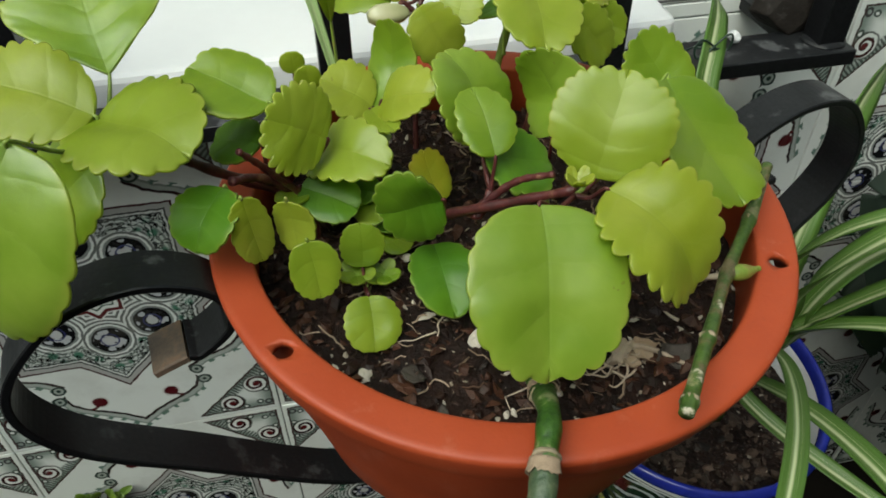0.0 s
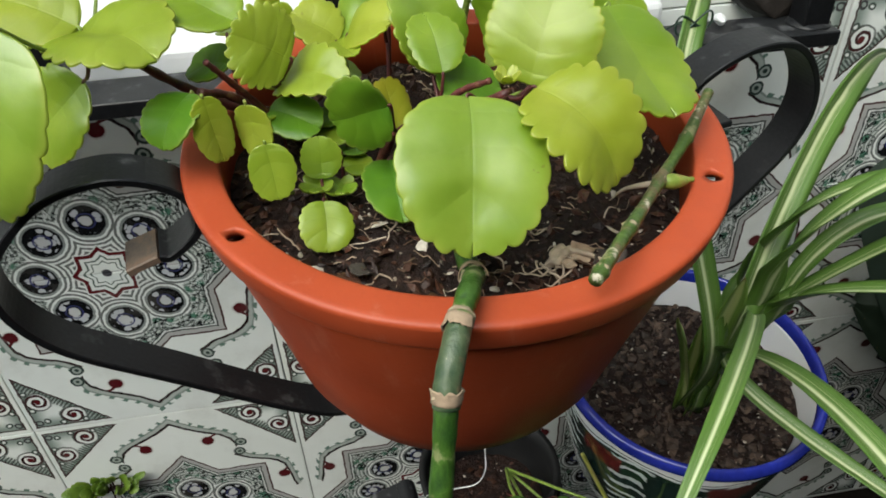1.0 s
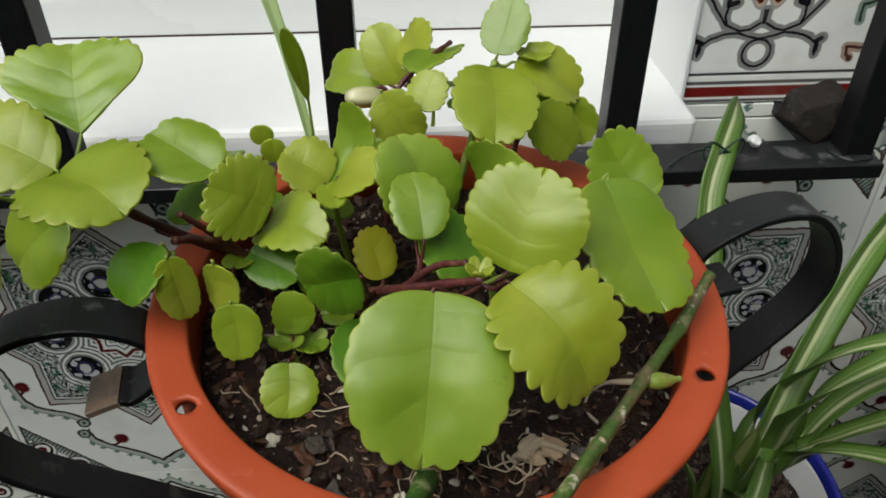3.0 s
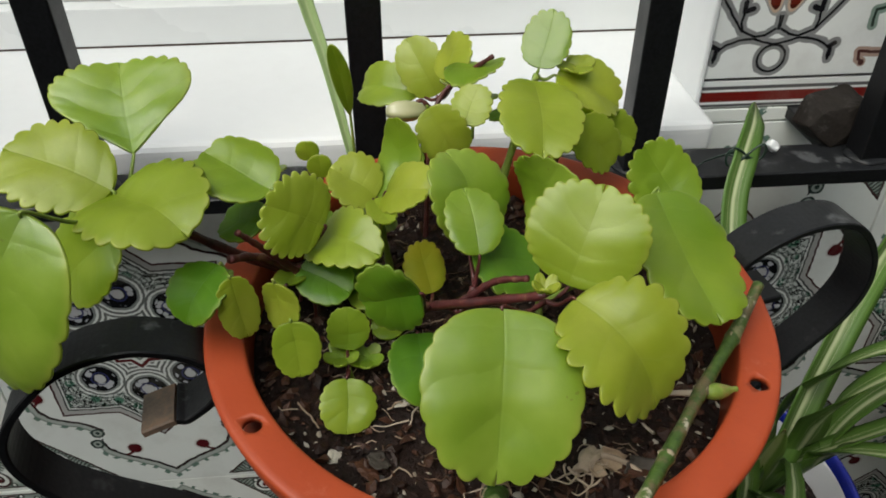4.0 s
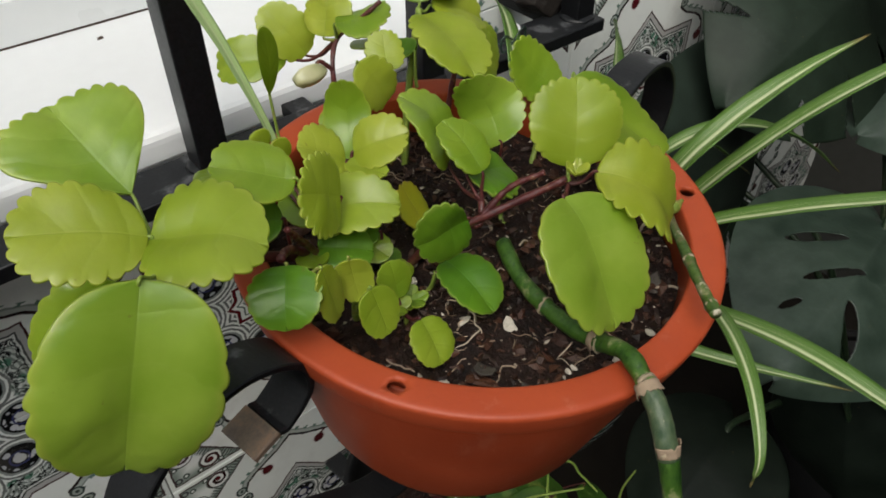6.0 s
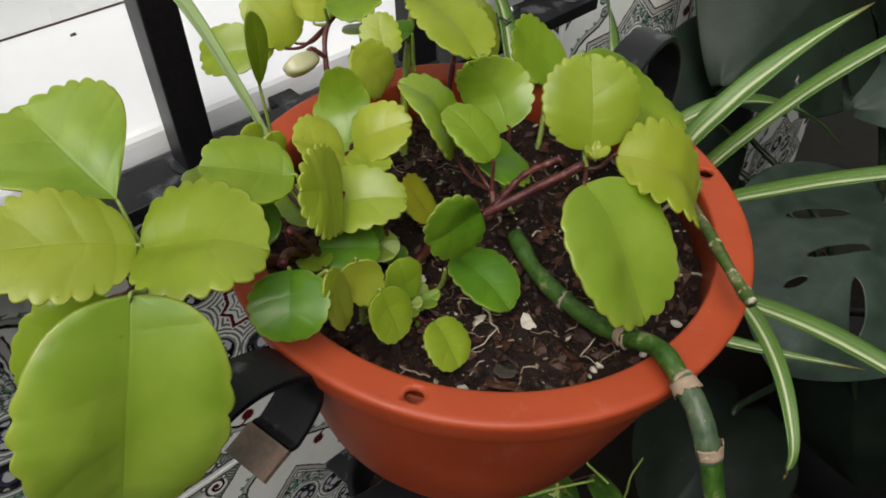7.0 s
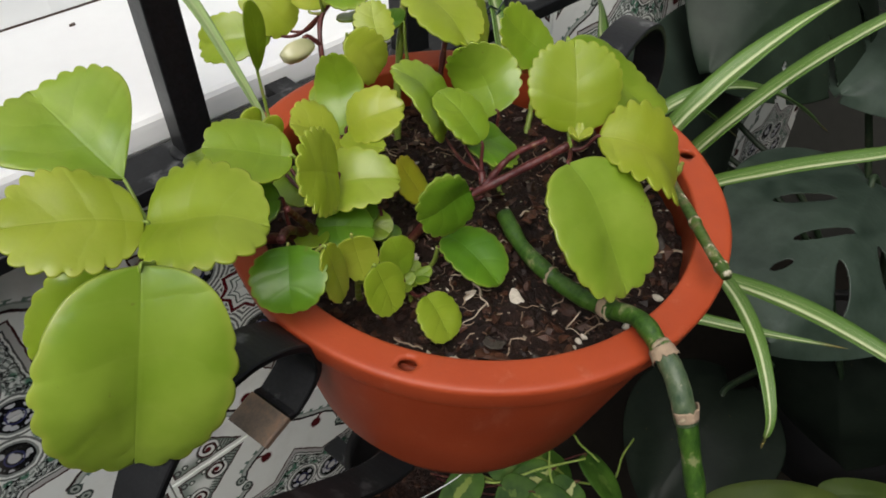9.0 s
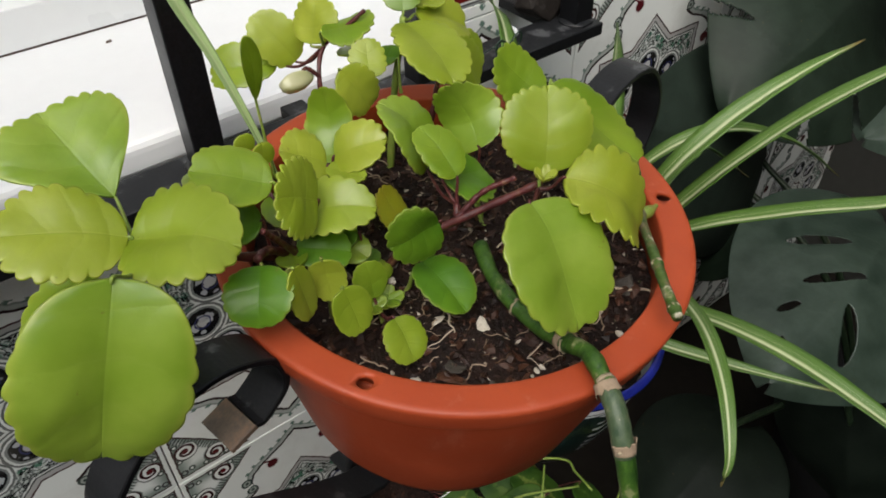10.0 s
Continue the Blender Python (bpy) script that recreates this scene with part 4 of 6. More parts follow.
    for f in bm.faces:
        for loop in f.loops:
            loop[uv].uv = place[loop.vert]
    return bm


def leaf(base, tip, normal, width, sag, fold, mat, root, teeth=8, amp=0.06, wide=0.48, blunt=0.80, bare=0.10, parent=None):
    small = (Vector(tip) - Vector(base)).length < 0.015
    ob = part("leaf", blade(base, tip, normal, width, sag, fold, teeth, amp, wide, blunt, bare, 28 if small else 88, 4 if small else 7), mat, parent or plant, smooth=True)
    if root is not None:
        b, r, t = Vector(base), Vector(root), Vector(tip)
        a = (t - b).normalized()
        mid = b * 0.5 + r * 0.5 - Vector((0, 0, 0.15 * (b - r).length))
        part("petiole", tube([r, mid, b - a * 0.001, b + a * 0.05 * (t - b).length - Vector(normal).normalized() * 0.0008], lambda s: 0.0011 - 0.0006 * s, 7, 16),
             M_RED_STEM if root not in (NODE_M1, NODE_M3) and (small or b.z < 0.983) else M_PETIOLE, ob, smooth=True)
    return ob


NODE_CL = (-0.154, -0.288, 0.990)
NODE_F = (-0.084, -0.286, 0.960)
NODE_I = (-0.052, -0.258, 0.962)
NODE_J = (-0.014, -0.312, 0.955)
NODE_K = (0.008, -0.344, 0.973)
NODE_K1 = (0.020, -0.285, 0.930)
NODE_K3A = (0.085, -0.255, 0.935)
NODE_L1 = (-0.012, -0.192, 0.990)
NODE_L4 = (-0.018, -0.218, 0.985)
NODE_L6 = (0.026, -0.214, 1.003)
NODE_L9 = (0.040, -0.232, 0.985)
NODE_M1 = (-0.112, -0.306, 0.965)
NODE_M3 = (-0.088, -0.312, 0.935)
NODE_M5 = (-0.068, -0.322, 0.922)
NODE_N1 = (-0.042, -0.312, 0.925)
NODE_N2 = (-0.033, -0.311, 0.945)
leaf((-0.010, -0.357, 0.982), (-0.017, -0.398, 0.942), (0.083, -0.647, 0.758), 0.0556, 0.08, 0.21, M_BROAD, NODE_K, 10, 0.060, 0.47, 0.80, 0.16)
leaf((-0.152, -0.265, 0.998), (-0.162, -0.225, 1.022), (0.117, -0.557, 0.822), 0.0576, -0.01, 0.22, M_BROAD, NODE_CL, 12, 0.060, 0.71, 0.98, 0.48)
leaf((-0.156, -0.287, 0.994), (-0.197, -0.275, 1.007), (-0.026, -0.405, 0.914), 0.0404, 0.04, 0.16, M_LIGHT, NODE_CL, 10, 0.090, 0.55)
leaf((-0.156, -0.287, 0.992), (-0.123, -0.314, 0.989), (-0.105, -0.090, 0.990), 0.0502, 0.08, 0.27, M_LIGHT, NODE_CL, 10, 0.090, 0.40)
leaf((-0.171, -0.326, 1.010), (-0.199, -0.334, 0.942), (-0.225, -0.958, 0.180), 0.0577, 0.13, 0.24, M_BROAD, NODE_CL, 11, 0.075, 0.44, 0.80, 0.34)
leaf((-0.168, -0.268, 0.962), (-0.203, -0.259, 0.926), (-0.300, -0.750, 0.600), 0.0400, 0.05, 0.22, M_MID, NODE_CL, 8, 0.090)
leaf((-0.094, -0.286, 0.990), (-0.122, -0.270, 1.000), (0.106, -0.339, 0.935), 0.0334, 0.01, 0.20, M_MID, NODE_F, 8, 0.060, 0.53)
leaf((-0.075, -0.287, 0.972), (-0.097, -0.293, 0.988), (0.475, -0.803, 0.360), 0.0356, 0.04, 0.15, M_LIGHT, NODE_F, 11, 0.100)
leaf((-0.079, -0.274, 0.956), (-0.052, -0.300, 0.964), (-0.409, -0.238, 0.881), 0.0294, 0.16, 0.30, M_LIGHT, NODE_F, 10, 0.090, 0.38)
leaf((-0.053, -0.257, 0.966), (-0.073, -0.250, 0.978), (0.258, -0.390, 0.884), 0.0295, 0.04, 0.28, M_LIGHT, NODE_I, 8, 0.090, 0.47)
leaf((-0.050, -0.258, 0.966), (-0.042, -0.242, 0.998), (-0.577, -0.573, 0.581), 0.0245, -0.23, 0.08, M_MID, NODE_I, 8, 0.090, 0.41)
leaf((-0.048, -0.258, 0.969), (-0.029, -0.276, 0.980), (-0.648, -0.080, 0.758), 0.0271, 0.08, 0.27, M_LIGHT, NODE_I, 8, 0.090, 0.48)
leaf((-0.054, -0.261, 0.967), (-0.047, -0.283, 0.969), (-0.186, 0.041, 0.982), 0.0120, 0.00, 0.22, M_LIGHT, NODE_I, 8, 0.090)
leaf((-0.010, -0.282, 0.958), (-0.021, -0.260, 0.990), (0.520, -0.514, 0.683), 0.0444, 0.16, 0.18, M_BROAD, NODE_J, 9, 0.050, 0.44)
leaf((-0.012, -0.309, 0.969), (-0.016, -0.285, 0.986), (0.123, -0.552, 0.825), 0.0240, 0.06, 0.14, M_MID, NODE_J, 8, 0.060)
leaf((-0.014, -0.302, 0.964), (0.016, -0.298, 0.954), (0.349, -0.328, 0.878), 0.0360, -0.02, 0.12, M_DARK, NODE_J, 8, 0.090)
leaf((0.018, -0.290, 0.962), (0.011, -0.270, 0.991), (-0.777, -0.622, 0.099), 0.0350, -0.26, -0.04, M_BROAD, NODE_K1, 10, 0.080, 0.42)
leaf((0.018, -0.337, 0.974), (0.032, -0.321, 1.007), (-0.292, -0.768, 0.571), 0.0453, 0.06, 0.13, M_LIGHT, NODE_K, 12, 0.055, 0.53)
leaf((0.099, -0.254, 0.947), (0.078, -0.236, 0.975), (0.013, -0.788, 0.615), 0.0350, -0.05, 0.05, M_MID, NODE_K3A, 9, 0.090, 0.49)
leaf((0.063, -0.294, 0.985), (0.077, -0.345, 0.957), (0.292, -0.536, 0.792), 0.0470, 0.01, 0.19, M_MID, NODE_K, 10, 0.070, 0.51)
leaf((0.016, -0.352, 0.980), (0.042, -0.378, 0.951), (0.177, -0.529, 0.830), 0.0447, 0.20, 0.31, M_LIGHT, NODE_K, 10, 0.130, 0.43)
leaf((-0.018, -0.168, 0.974), (-0.033, -0.152, 1.000), (-0.400, -0.700, 0.600), 0.0260, 0.08, 0.23, M_LIGHT, NODE_L1, 8, 0.090, 0.48)
leaf((-0.028, -0.162, 0.972), (-0.059, -0.139, 0.967), (0.011, -0.709, 0.705), 0.0275, 0.15, 0.37, M_MID, NODE_L1, 8, 0.090, 0.56)
leaf((-0.017, -0.188, 0.992), (-0.006, -0.180, 1.013), (-0.783, -0.259, 0.565), 0.0296, -0.02, 0.05, M_LIGHT, NODE_L1, 8, 0.090, 0.48)
leaf((-0.015, -0.198, 1.002), (0.010, -0.210, 1.009), (-0.219, 0.113, 0.969), 0.0316, -0.06, -0.00, M_MID, NODE_L1, 8, 0.090, 0.48)
leaf((-0.010, -0.236, 0.990), (-0.002, -0.221, 1.003), (-0.423, -0.878, -0.222), 0.0194, -0.01, 0.07, M_LIGHT, NODE_L4, 8, 0.090, 0.48)
leaf((-0.027, -0.235, 0.999), (-0.013, -0.237, 0.974), (0.211, -0.977, -0.014), 0.0235, 0.10, 0.29, M_LIGHT, NODE_L4, 8, 0.090, 0.47)
leaf((0.024, -0.220, 1.003), (0.021, -0.266, 0.988), (0.104, -0.432, 0.896), 0.0394, 0.07, 0.22, M_LIGHT, NODE_L6, 10, 0.090, 0.51)
leaf((0.028, -0.213, 1.007), (0.037, -0.197, 1.029), (-0.290, -0.716, 0.636), 0.0240, -0.01, 0.09, M_MID, NODE_L6, 8, 0.090)
leaf((0.037, -0.212, 1.002), (0.068, -0.218, 0.987), (0.290, -0.490, 0.822), 0.0310, 0.09, 0.38, M_LIGHT, NODE_L6, 8, 0.090)
leaf((0.042, -0.238, 0.989), (0.063, -0.238, 0.967), (0.250, -0.800, 0.550), 0.0260, 0.05, 0.17, M_LIGHT, NODE_L9, 8, 0.090)
leaf((0.045, -0.225, 0.988), (0.078, -0.222, 0.970), (0.100, -0.750, 0.650), 0.0240, 0.05, 0.17, M_MID, NODE_L9, 8, 0.090)
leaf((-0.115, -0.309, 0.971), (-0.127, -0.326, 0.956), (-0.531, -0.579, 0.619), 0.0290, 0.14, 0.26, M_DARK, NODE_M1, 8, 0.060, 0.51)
leaf((-0.108, -0.324, 0.976), (-0.105, -0.327, 0.949), (0.282, -0.623, 0.730), 0.0157, 0.02, 0.13, M_LIGHT, NODE_M1, 8, 0.090, 0.48)
leaf((-0.093, -0.320, 0.969), (-0.092, -0.324, 0.948), (-0.445, -0.788, 0.426), 0.0161, -0.06, 0.02, M_LIGHT, NODE_M3, 8, 0.090, 0.48)
leaf((-0.088, -0.326, 0.954), (-0.086, -0.334, 0.932), (-0.024, -0.745, 0.667), 0.0191, 0.00, 0.10, M_MID, NODE_M3, 8, 0.050, 0.48)
leaf((-0.068, -0.317, 0.929), (-0.067, -0.310, 0.946), (-0.026, -0.823, 0.567), 0.0182, -0.01, 0.09, M_MID, NODE_M5, 8, 0.050, 0.48)
leaf((-0.068, -0.333, 0.928), (-0.069, -0.349, 0.913), (0.200, -0.468, 0.861), 0.0227, 0.03, 0.16, M_MID, NODE_M5, 8, 0.050, 0.48)
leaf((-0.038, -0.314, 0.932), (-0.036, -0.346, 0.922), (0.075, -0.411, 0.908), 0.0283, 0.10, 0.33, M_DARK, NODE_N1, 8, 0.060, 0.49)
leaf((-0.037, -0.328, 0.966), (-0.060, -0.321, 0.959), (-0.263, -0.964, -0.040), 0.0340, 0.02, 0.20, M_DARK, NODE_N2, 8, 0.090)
leaf((-0.030, -0.289, 0.934), (-0.035, -0.277, 0.954), (0.356, -0.810, 0.466), 0.0199, -0.00, 0.08, M_YELLOW, NODE_N2, 8, 0.090, 0.48)
leaf((-0.093, -0.294, 0.947), (-0.091, -0.277, 0.943), (-0.053, -0.455, 0.988), 0.0150, 0.03, 0.17, M_MID, (-0.093, -0.295, 0.927), 7, 0.040)
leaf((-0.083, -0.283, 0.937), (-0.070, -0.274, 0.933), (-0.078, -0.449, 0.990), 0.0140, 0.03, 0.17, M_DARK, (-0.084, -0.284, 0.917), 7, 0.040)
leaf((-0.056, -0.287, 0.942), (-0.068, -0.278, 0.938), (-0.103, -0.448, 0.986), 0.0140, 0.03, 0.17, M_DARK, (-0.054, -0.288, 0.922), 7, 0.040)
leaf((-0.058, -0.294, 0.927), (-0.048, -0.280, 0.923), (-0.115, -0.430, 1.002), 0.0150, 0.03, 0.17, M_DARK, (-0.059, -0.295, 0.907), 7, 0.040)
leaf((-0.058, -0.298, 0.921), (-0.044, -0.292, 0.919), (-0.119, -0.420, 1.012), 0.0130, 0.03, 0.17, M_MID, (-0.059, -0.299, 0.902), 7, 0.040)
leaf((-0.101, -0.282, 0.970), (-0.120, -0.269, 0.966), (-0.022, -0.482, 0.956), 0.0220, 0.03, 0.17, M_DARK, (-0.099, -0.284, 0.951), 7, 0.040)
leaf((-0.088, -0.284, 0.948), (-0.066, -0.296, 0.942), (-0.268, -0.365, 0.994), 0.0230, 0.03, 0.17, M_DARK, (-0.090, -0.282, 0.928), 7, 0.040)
leaf((-0.062, -0.279, 0.937), (-0.057, -0.296, 0.933), (-0.284, -0.353, 0.993), 0.0160, 0.03, 0.17, M_MID, (-0.063, -0.277, 0.917), 7, 0.040)
leaf((-0.083, -0.252, 0.957), (-0.081, -0.274, 0.953), (-0.253, -0.402, 0.967), 0.0200, 0.03, 0.17, M_MID, (-0.083, -0.250, 0.938), 7, 0.040)
leaf((-0.107, -0.228, 0.962), (-0.104, -0.211, 0.958), (-0.202, -0.451, 0.940), 0.0160, 0.03, 0.17, M_MID, (-0.107, -0.230, 0.942), 7, 0.040)
leaf((-0.029, -0.220, 0.967), (-0.044, -0.224, 0.963), (-0.294, -0.420, 0.912), 0.0140, 0.03, 0.17, M_MID, (-0.028, -0.220, 0.947), 7, 0.040)
leaf((0.015, -0.224, 0.987), (0.011, -0.205, 0.983), (-0.201, -0.495, 0.874), 0.0180, 0.03, 0.17, M_DARK, (0.015, -0.226, 0.967), 7, 0.040)
leaf((-0.002, -0.205, 0.987), (0.007, -0.189, 0.983), (-0.329, -0.427, 0.863), 0.0170, 0.03, 0.17, M_MID, (-0.003, -0.207, 0.967), 7, 0.040)
leaf((-0.058, -0.251, 0.947), (-0.045, -0.241, 0.943), (0.085, -0.513, 0.899), 0.0150, 0.03, 0.17, M_MID, (-0.059, -0.252, 0.927), 7, 0.040)
leaf((-0.071, -0.318, 0.925), (-0.075, -0.311, 0.928), (0.171, -0.547, 1.000), 0.0060, -0.05, 0.15, M_MID, None, 5, 0.040)
leaf((-0.071, -0.318, 0.925), (-0.078, -0.320, 0.928), (0.287, -0.214, 1.000), 0.0060, -0.05, 0.15, M_MID, None, 5, 0.040)
leaf((-0.071, -0.318, 0.925), (-0.071, -0.326, 0.928), (0.006, -0.000, 1.000), 0.0060, -0.05, 0.15, M_MID, None, 5, 0.040)
leaf((-0.071, -0.318, 0.925), (-0.063, -0.320, 0.928), (-0.283, -0.201, 1.000), 0.0060, -0.05, 0.15, M_MID, None, 5, 0.040)
leaf((-0.071, -0.318, 0.925), (-0.066, -0.311, 0.928), (-0.181, -0.539, 1.000), 0.0060, -0.05, 0.15, M_MID, None, 5, 0.040)
leaf((-0.060, -0.317, 0.922), (-0.065, -0.311, 0.925), (0.175, -0.543, 1.000), 0.0060, -0.05, 0.15, M_MID, None, 5, 0.040)
leaf((-0.060, -0.317, 0.922), (-0.068, -0.320, 0.925), (0.286, -0.208, 1.000), 0.0060, -0.05, 0.15, M_MID, None, 5, 0.040)
leaf((-0.060, -0.317, 0.922), (-0.060, -0.325, 0.925), (0.001, -0.000, 1.000), 0.0060, -0.05, 0.15, M_MID, None, 5, 0.040)
leaf((-0.060, -0.317, 0.922), (-0.053, -0.320, 0.925), (-0.285, -0.206, 1.000), 0.0060, -0.05, 0.15, M_MID, None, 5, 0.040)
leaf((-0.060, -0.317, 0.922), (-0.055, -0.311, 0.925), (-0.177, -0.542, 1.000), 0.0060, -0.05, 0.15, M_MID, None, 5, 0.040)
leaf((0.006, -0.349, 0.982), (0.0100, -0.3460, 0.9868), (-0.228, -0.495, 1.000), 0.0042, -0.05, 0.15, M_LIGHT, None, 5, 0.040)
leaf((0.006, -0.349, 0.982), (0.0040, -0.3445, 0.9868), (0.115, -0.577, 1.000), 0.0042, -0.05, 0.15, M_LIGHT, None, 5, 0.040)
leaf((0.006, -0.349, 0.982), (0.0010, -0.3495, 0.9868), (0.299, -0.276, 1.000), 0.0042, -0.05, 0.15, M_LIGHT, None, 5, 0.040)
leaf((0.006, -0.349, 0.982), (0.0050, -0.3540, 0.9868), (0.069, -0.008, 1.000), 0.0042, -0.05, 0.15, M_LIGHT, None, 5, 0.040)
leaf((0.006, -0.349, 0.982), (0.0105, -0.3520, 0.9868), (-0.256, -0.144, 1.000), 0.0042, -0.05, 0.15, M_LIGHT, None, 5, 0.040)
leaf((0.046, -0.212, 1.005), (0.052, -0.220, 1.008), (-0.180, -0.060, 1.000), 0.0070, -0.05, 0.15, M_LIGHT, None, 5, 0.040)
leaf((0.046, -0.212, 1.005), (0.056, -0.208, 1.008), (-0.284, -0.397, 1.000), 0.0070, -0.05, 0.15, M_LIGHT, None, 5, 0.040)
leaf((0.046, -0.212, 1.005), (0.046, -0.202, 1.008), (0.004, -0.600, 1.000), 0.0070, -0.05, 0.15, M_LIGHT, None, 5, 0.040)
leaf((0.046, -0.212, 1.005), (0.037, -0.209, 1.008), (0.287, -0.389, 1.000), 0.0070, -0.05, 0.15, M_LIGHT, None, 5, 0.040)
leaf((0.046, -0.212, 1.005), (0.041, -0.220, 1.008), (0.173, -0.055, 1.000), 0.0070, -0.05, 0.15, M_LIGHT, None, 5, 0.040)
leaf((-0.084, -0.236, 0.975), (-0.084, -0.236, 0.985), (0.000, -0.750, 0.600), 0.0110, 0.02, 0.03, M_LIGHT, NODE_F, 5, 0.030)
leaf((-0.078, -0.242, 0.969), (-0.078, -0.242, 0.981), (0.000, -0.750, 0.600), 0.0120, 0.02, 0.15, M_LIGHT, NODE_F, 7, 0.030)

for path, fat, mat in (
        (((-0.045, -0.285, 0.905), (-0.036, -0.302, 0.935), (-0.030, -0.312, 0.946), (-0.010, -0.327, 0.960), (0.009, -0.342, 0.974)), 0.0023, M_RED_STEM),
        (((-0.020, -0.319, 0.9535), (-0.008, -0.324, 0.967), (0.003, -0.334, 0.976)), 0.0016, M_RED_STEM),
        (((-0.014, -0.312, 0.955), (-0.020, -0.318, 0.948), (-0.026, -0.314, 0.948)), 0.0016, M_RED_STEM),
        (((-0.070, -0.262, 0.905), (-0.085, -0.276, 0.935), (-0.102, -0.287, 0.957), (-0.113, -0.300, 0.967)), 0.0022, M_RED_STEM),
        (((-0.090, -0.278, 0.940), (-0.120, -0.282, 0.960), (-0.140, -0.286, 0.978), (-0.154, -0.288, 0.992)), 0.0022, M_RED_STEM),
        (((-0.088, -0.284, 0.945), (-0.100, -0.293, 0.966), (-0.108, -0.300, 0.980)), 0.0016, M_RED_STEM),
        (((-0.060, -0.260, 0.905), (-0.070, -0.275, 0.940), (-0.084, -0.286, 0.962)), 0.0022, M_RED_STEM),
        (((-0.046, -0.250, 0.905), (-0.050, -0.254, 0.935), (-0.052, -0.258, 0.964)), 0.0018, M_PETIOLE),
        (((-0.030, -0.232, 0.905), (-0.026, -0.212, 0.950), (-0.022, -0.202, 0.980), (-0.012, -0.194, 0.992), (0.000, -0.205, 1.006), (0.006, -0.209, 1.012)), 0.0014, M_RED_STEM),
        (((-0.022, -0.202, 0.980), (-0.028, -0.200, 0.986), (-0.033, -0.202, 0.984)), 0.0012, M_RED_STEM),
        (((0.000, -0.230, 0.905), (0.012, -0.220, 0.950), (0.022, -0.215, 0.985), (0.027, -0.214, 1.004)), 0.0022, M_PETIOLE),
        (((0.020, -0.235, 0.905), (0.032, -0.232, 0.950), (0.040, -0.232, 0.986)), 0.0018, M_RED_STEM),
        (((0.020, -0.300, 0.905), (0.020, -0.290, 0.918), (0.020, -0.285, 0.932)), 0.0018, M_PETIOLE),
        (((0.060, -0.270, 0.905), (0.075, -0.262, 0.920), (0.085, -0.255, 0.936)), 0.0018, M_PETIOLE),
        (((-0.080, -0.300, 0.908), (-0.086, -0.308, 0.922), (-0.088, -0.312, 0.936)), 0.0016, M_PETIOLE),
        (((-0.066, -0.318, 0.905), (-0.067, -0.321, 0.915), (-0.068, -0.322, 0.923)), 0.0013, M_PETIOLE),
        (((-0.046, -0.305, 0.905), (-0.043, -0.310, 0.916), (-0.042, -0.312, 0.926)), 0.0013, M_PETIOLE)):
    part("stem", tube(path, lambda s, fat=fat: fat * (1.08 - 0.3 * s + 0.10 * math.sin(s * 40)), 9, 30), mat, plant, smooth=True)
bud = lathe([(0, -0.0085), (0.0022, -0.0078), (0.0036, -0.005), (0.0040, -0.001), (0.0038, 0.003), (0.0026, 0.0064), (0.0009, 0.0088), (0, 0.0090)], 28)
for v in bud.verts:
    v.co.xy *= 1 + 0.09 * math.cos(4 * math.atan2(v.co.y, v.co.x)) + 0.05 * noise.noise(v.co * 300)
part("flower_bud", bud, M_BUD, plant, "pale closed flower bud", smooth=True, m=pose(-0.036, -0.203, 0.982, 0, 98, 15) @ Matrix.Diagonal((1.3, 1.3, 1.3, 1)))

# ---- jointed green stem growing over the rim, and a cut piece of it ----
def jointed(name, label, path, knots, fat, mat):
    thing = tagged(empty(name), label, "plant stem")
    pts = [Vector(p) for p in path]

    def girth(s):
        k = s * (len(pts) - 1)
        dip = min(abs(k - j) for j in knots) if knots else 1
        return fat * (0.97 + 0.20 * math.exp(-(dip / 0.09) ** 2) + 0.05 * math.sin(k * 5) + 0.10 * noise.noise(Vector((k * 2.7, 0, fat * 900))))

    part("cane", tube(pts, girth, 14, 16 * len(pts)), mat, thing, smooth=True)
    for j in knots:
        i = min(int(j), len(pts) - 2)
        q = pts[i].lerp(pts[i + 1], j - i)
        way = (pts[min(i + 1, len(pts) - 1)] - pts[max(i - 1, 0)]).normalized()
        ring = lathe([(fat * 0.8, -0.0016), (fat * 1.08, -0.0012), (fat * 1.20, 0.0000), (fat * 1.20, 0.0006), (fat * 1.06, 0.0005), (fat * 0.8, 0.0012), (fat * 0.8, -0.0016)], 20, fat * 0.28, j * 3)
        part("node_scar", ring, M_NODE, thing, "pale corky ring", smooth=True, m=Matrix.Translation(q) @ way.to_track_quat("Z", "Y").to_matrix().to_4x4() @ pose(0, 0, 0, 8 * math.sin(j * 5), 10, 0))
    return thing


hanging = jointed("jointed_stem", "thick green jointed succulent stem hanging over the pot rim",
        [(-0.002, -0.316, 0.925), (-0.010, -0.336, 0.922), (-0.014, -0.358, 0.921), (-0.0150, -0.378, 0.9225), (-0.0155, -0.392, 0.927), (-0.0195, -0.408, 0.9368), (-0.0255, -0.4225, 0.9368), (-0.0300, -0.4335, 0.933), (-0.0335, -0.441, 0.926), (-0.0352, -0.4465, 0.917), (-0.0373, -0.4525, 0.905), (-0.040, -0.460, 0.8905), (-0.043, -0.468, 0.870), (-0.046, -0.475, 0.845), (-0.048, -0.480, 0.815)], [2, 4, 6, 8.4, 11.3, 13], 0.0041, M_GREEN_STEM)
M_SHEATH = stem_mat("papery_sheath", (0.026, 0.055, 0.026), (0.085, 0.115, 0.058), (0.42, 0.34, 0.24), 0.40)
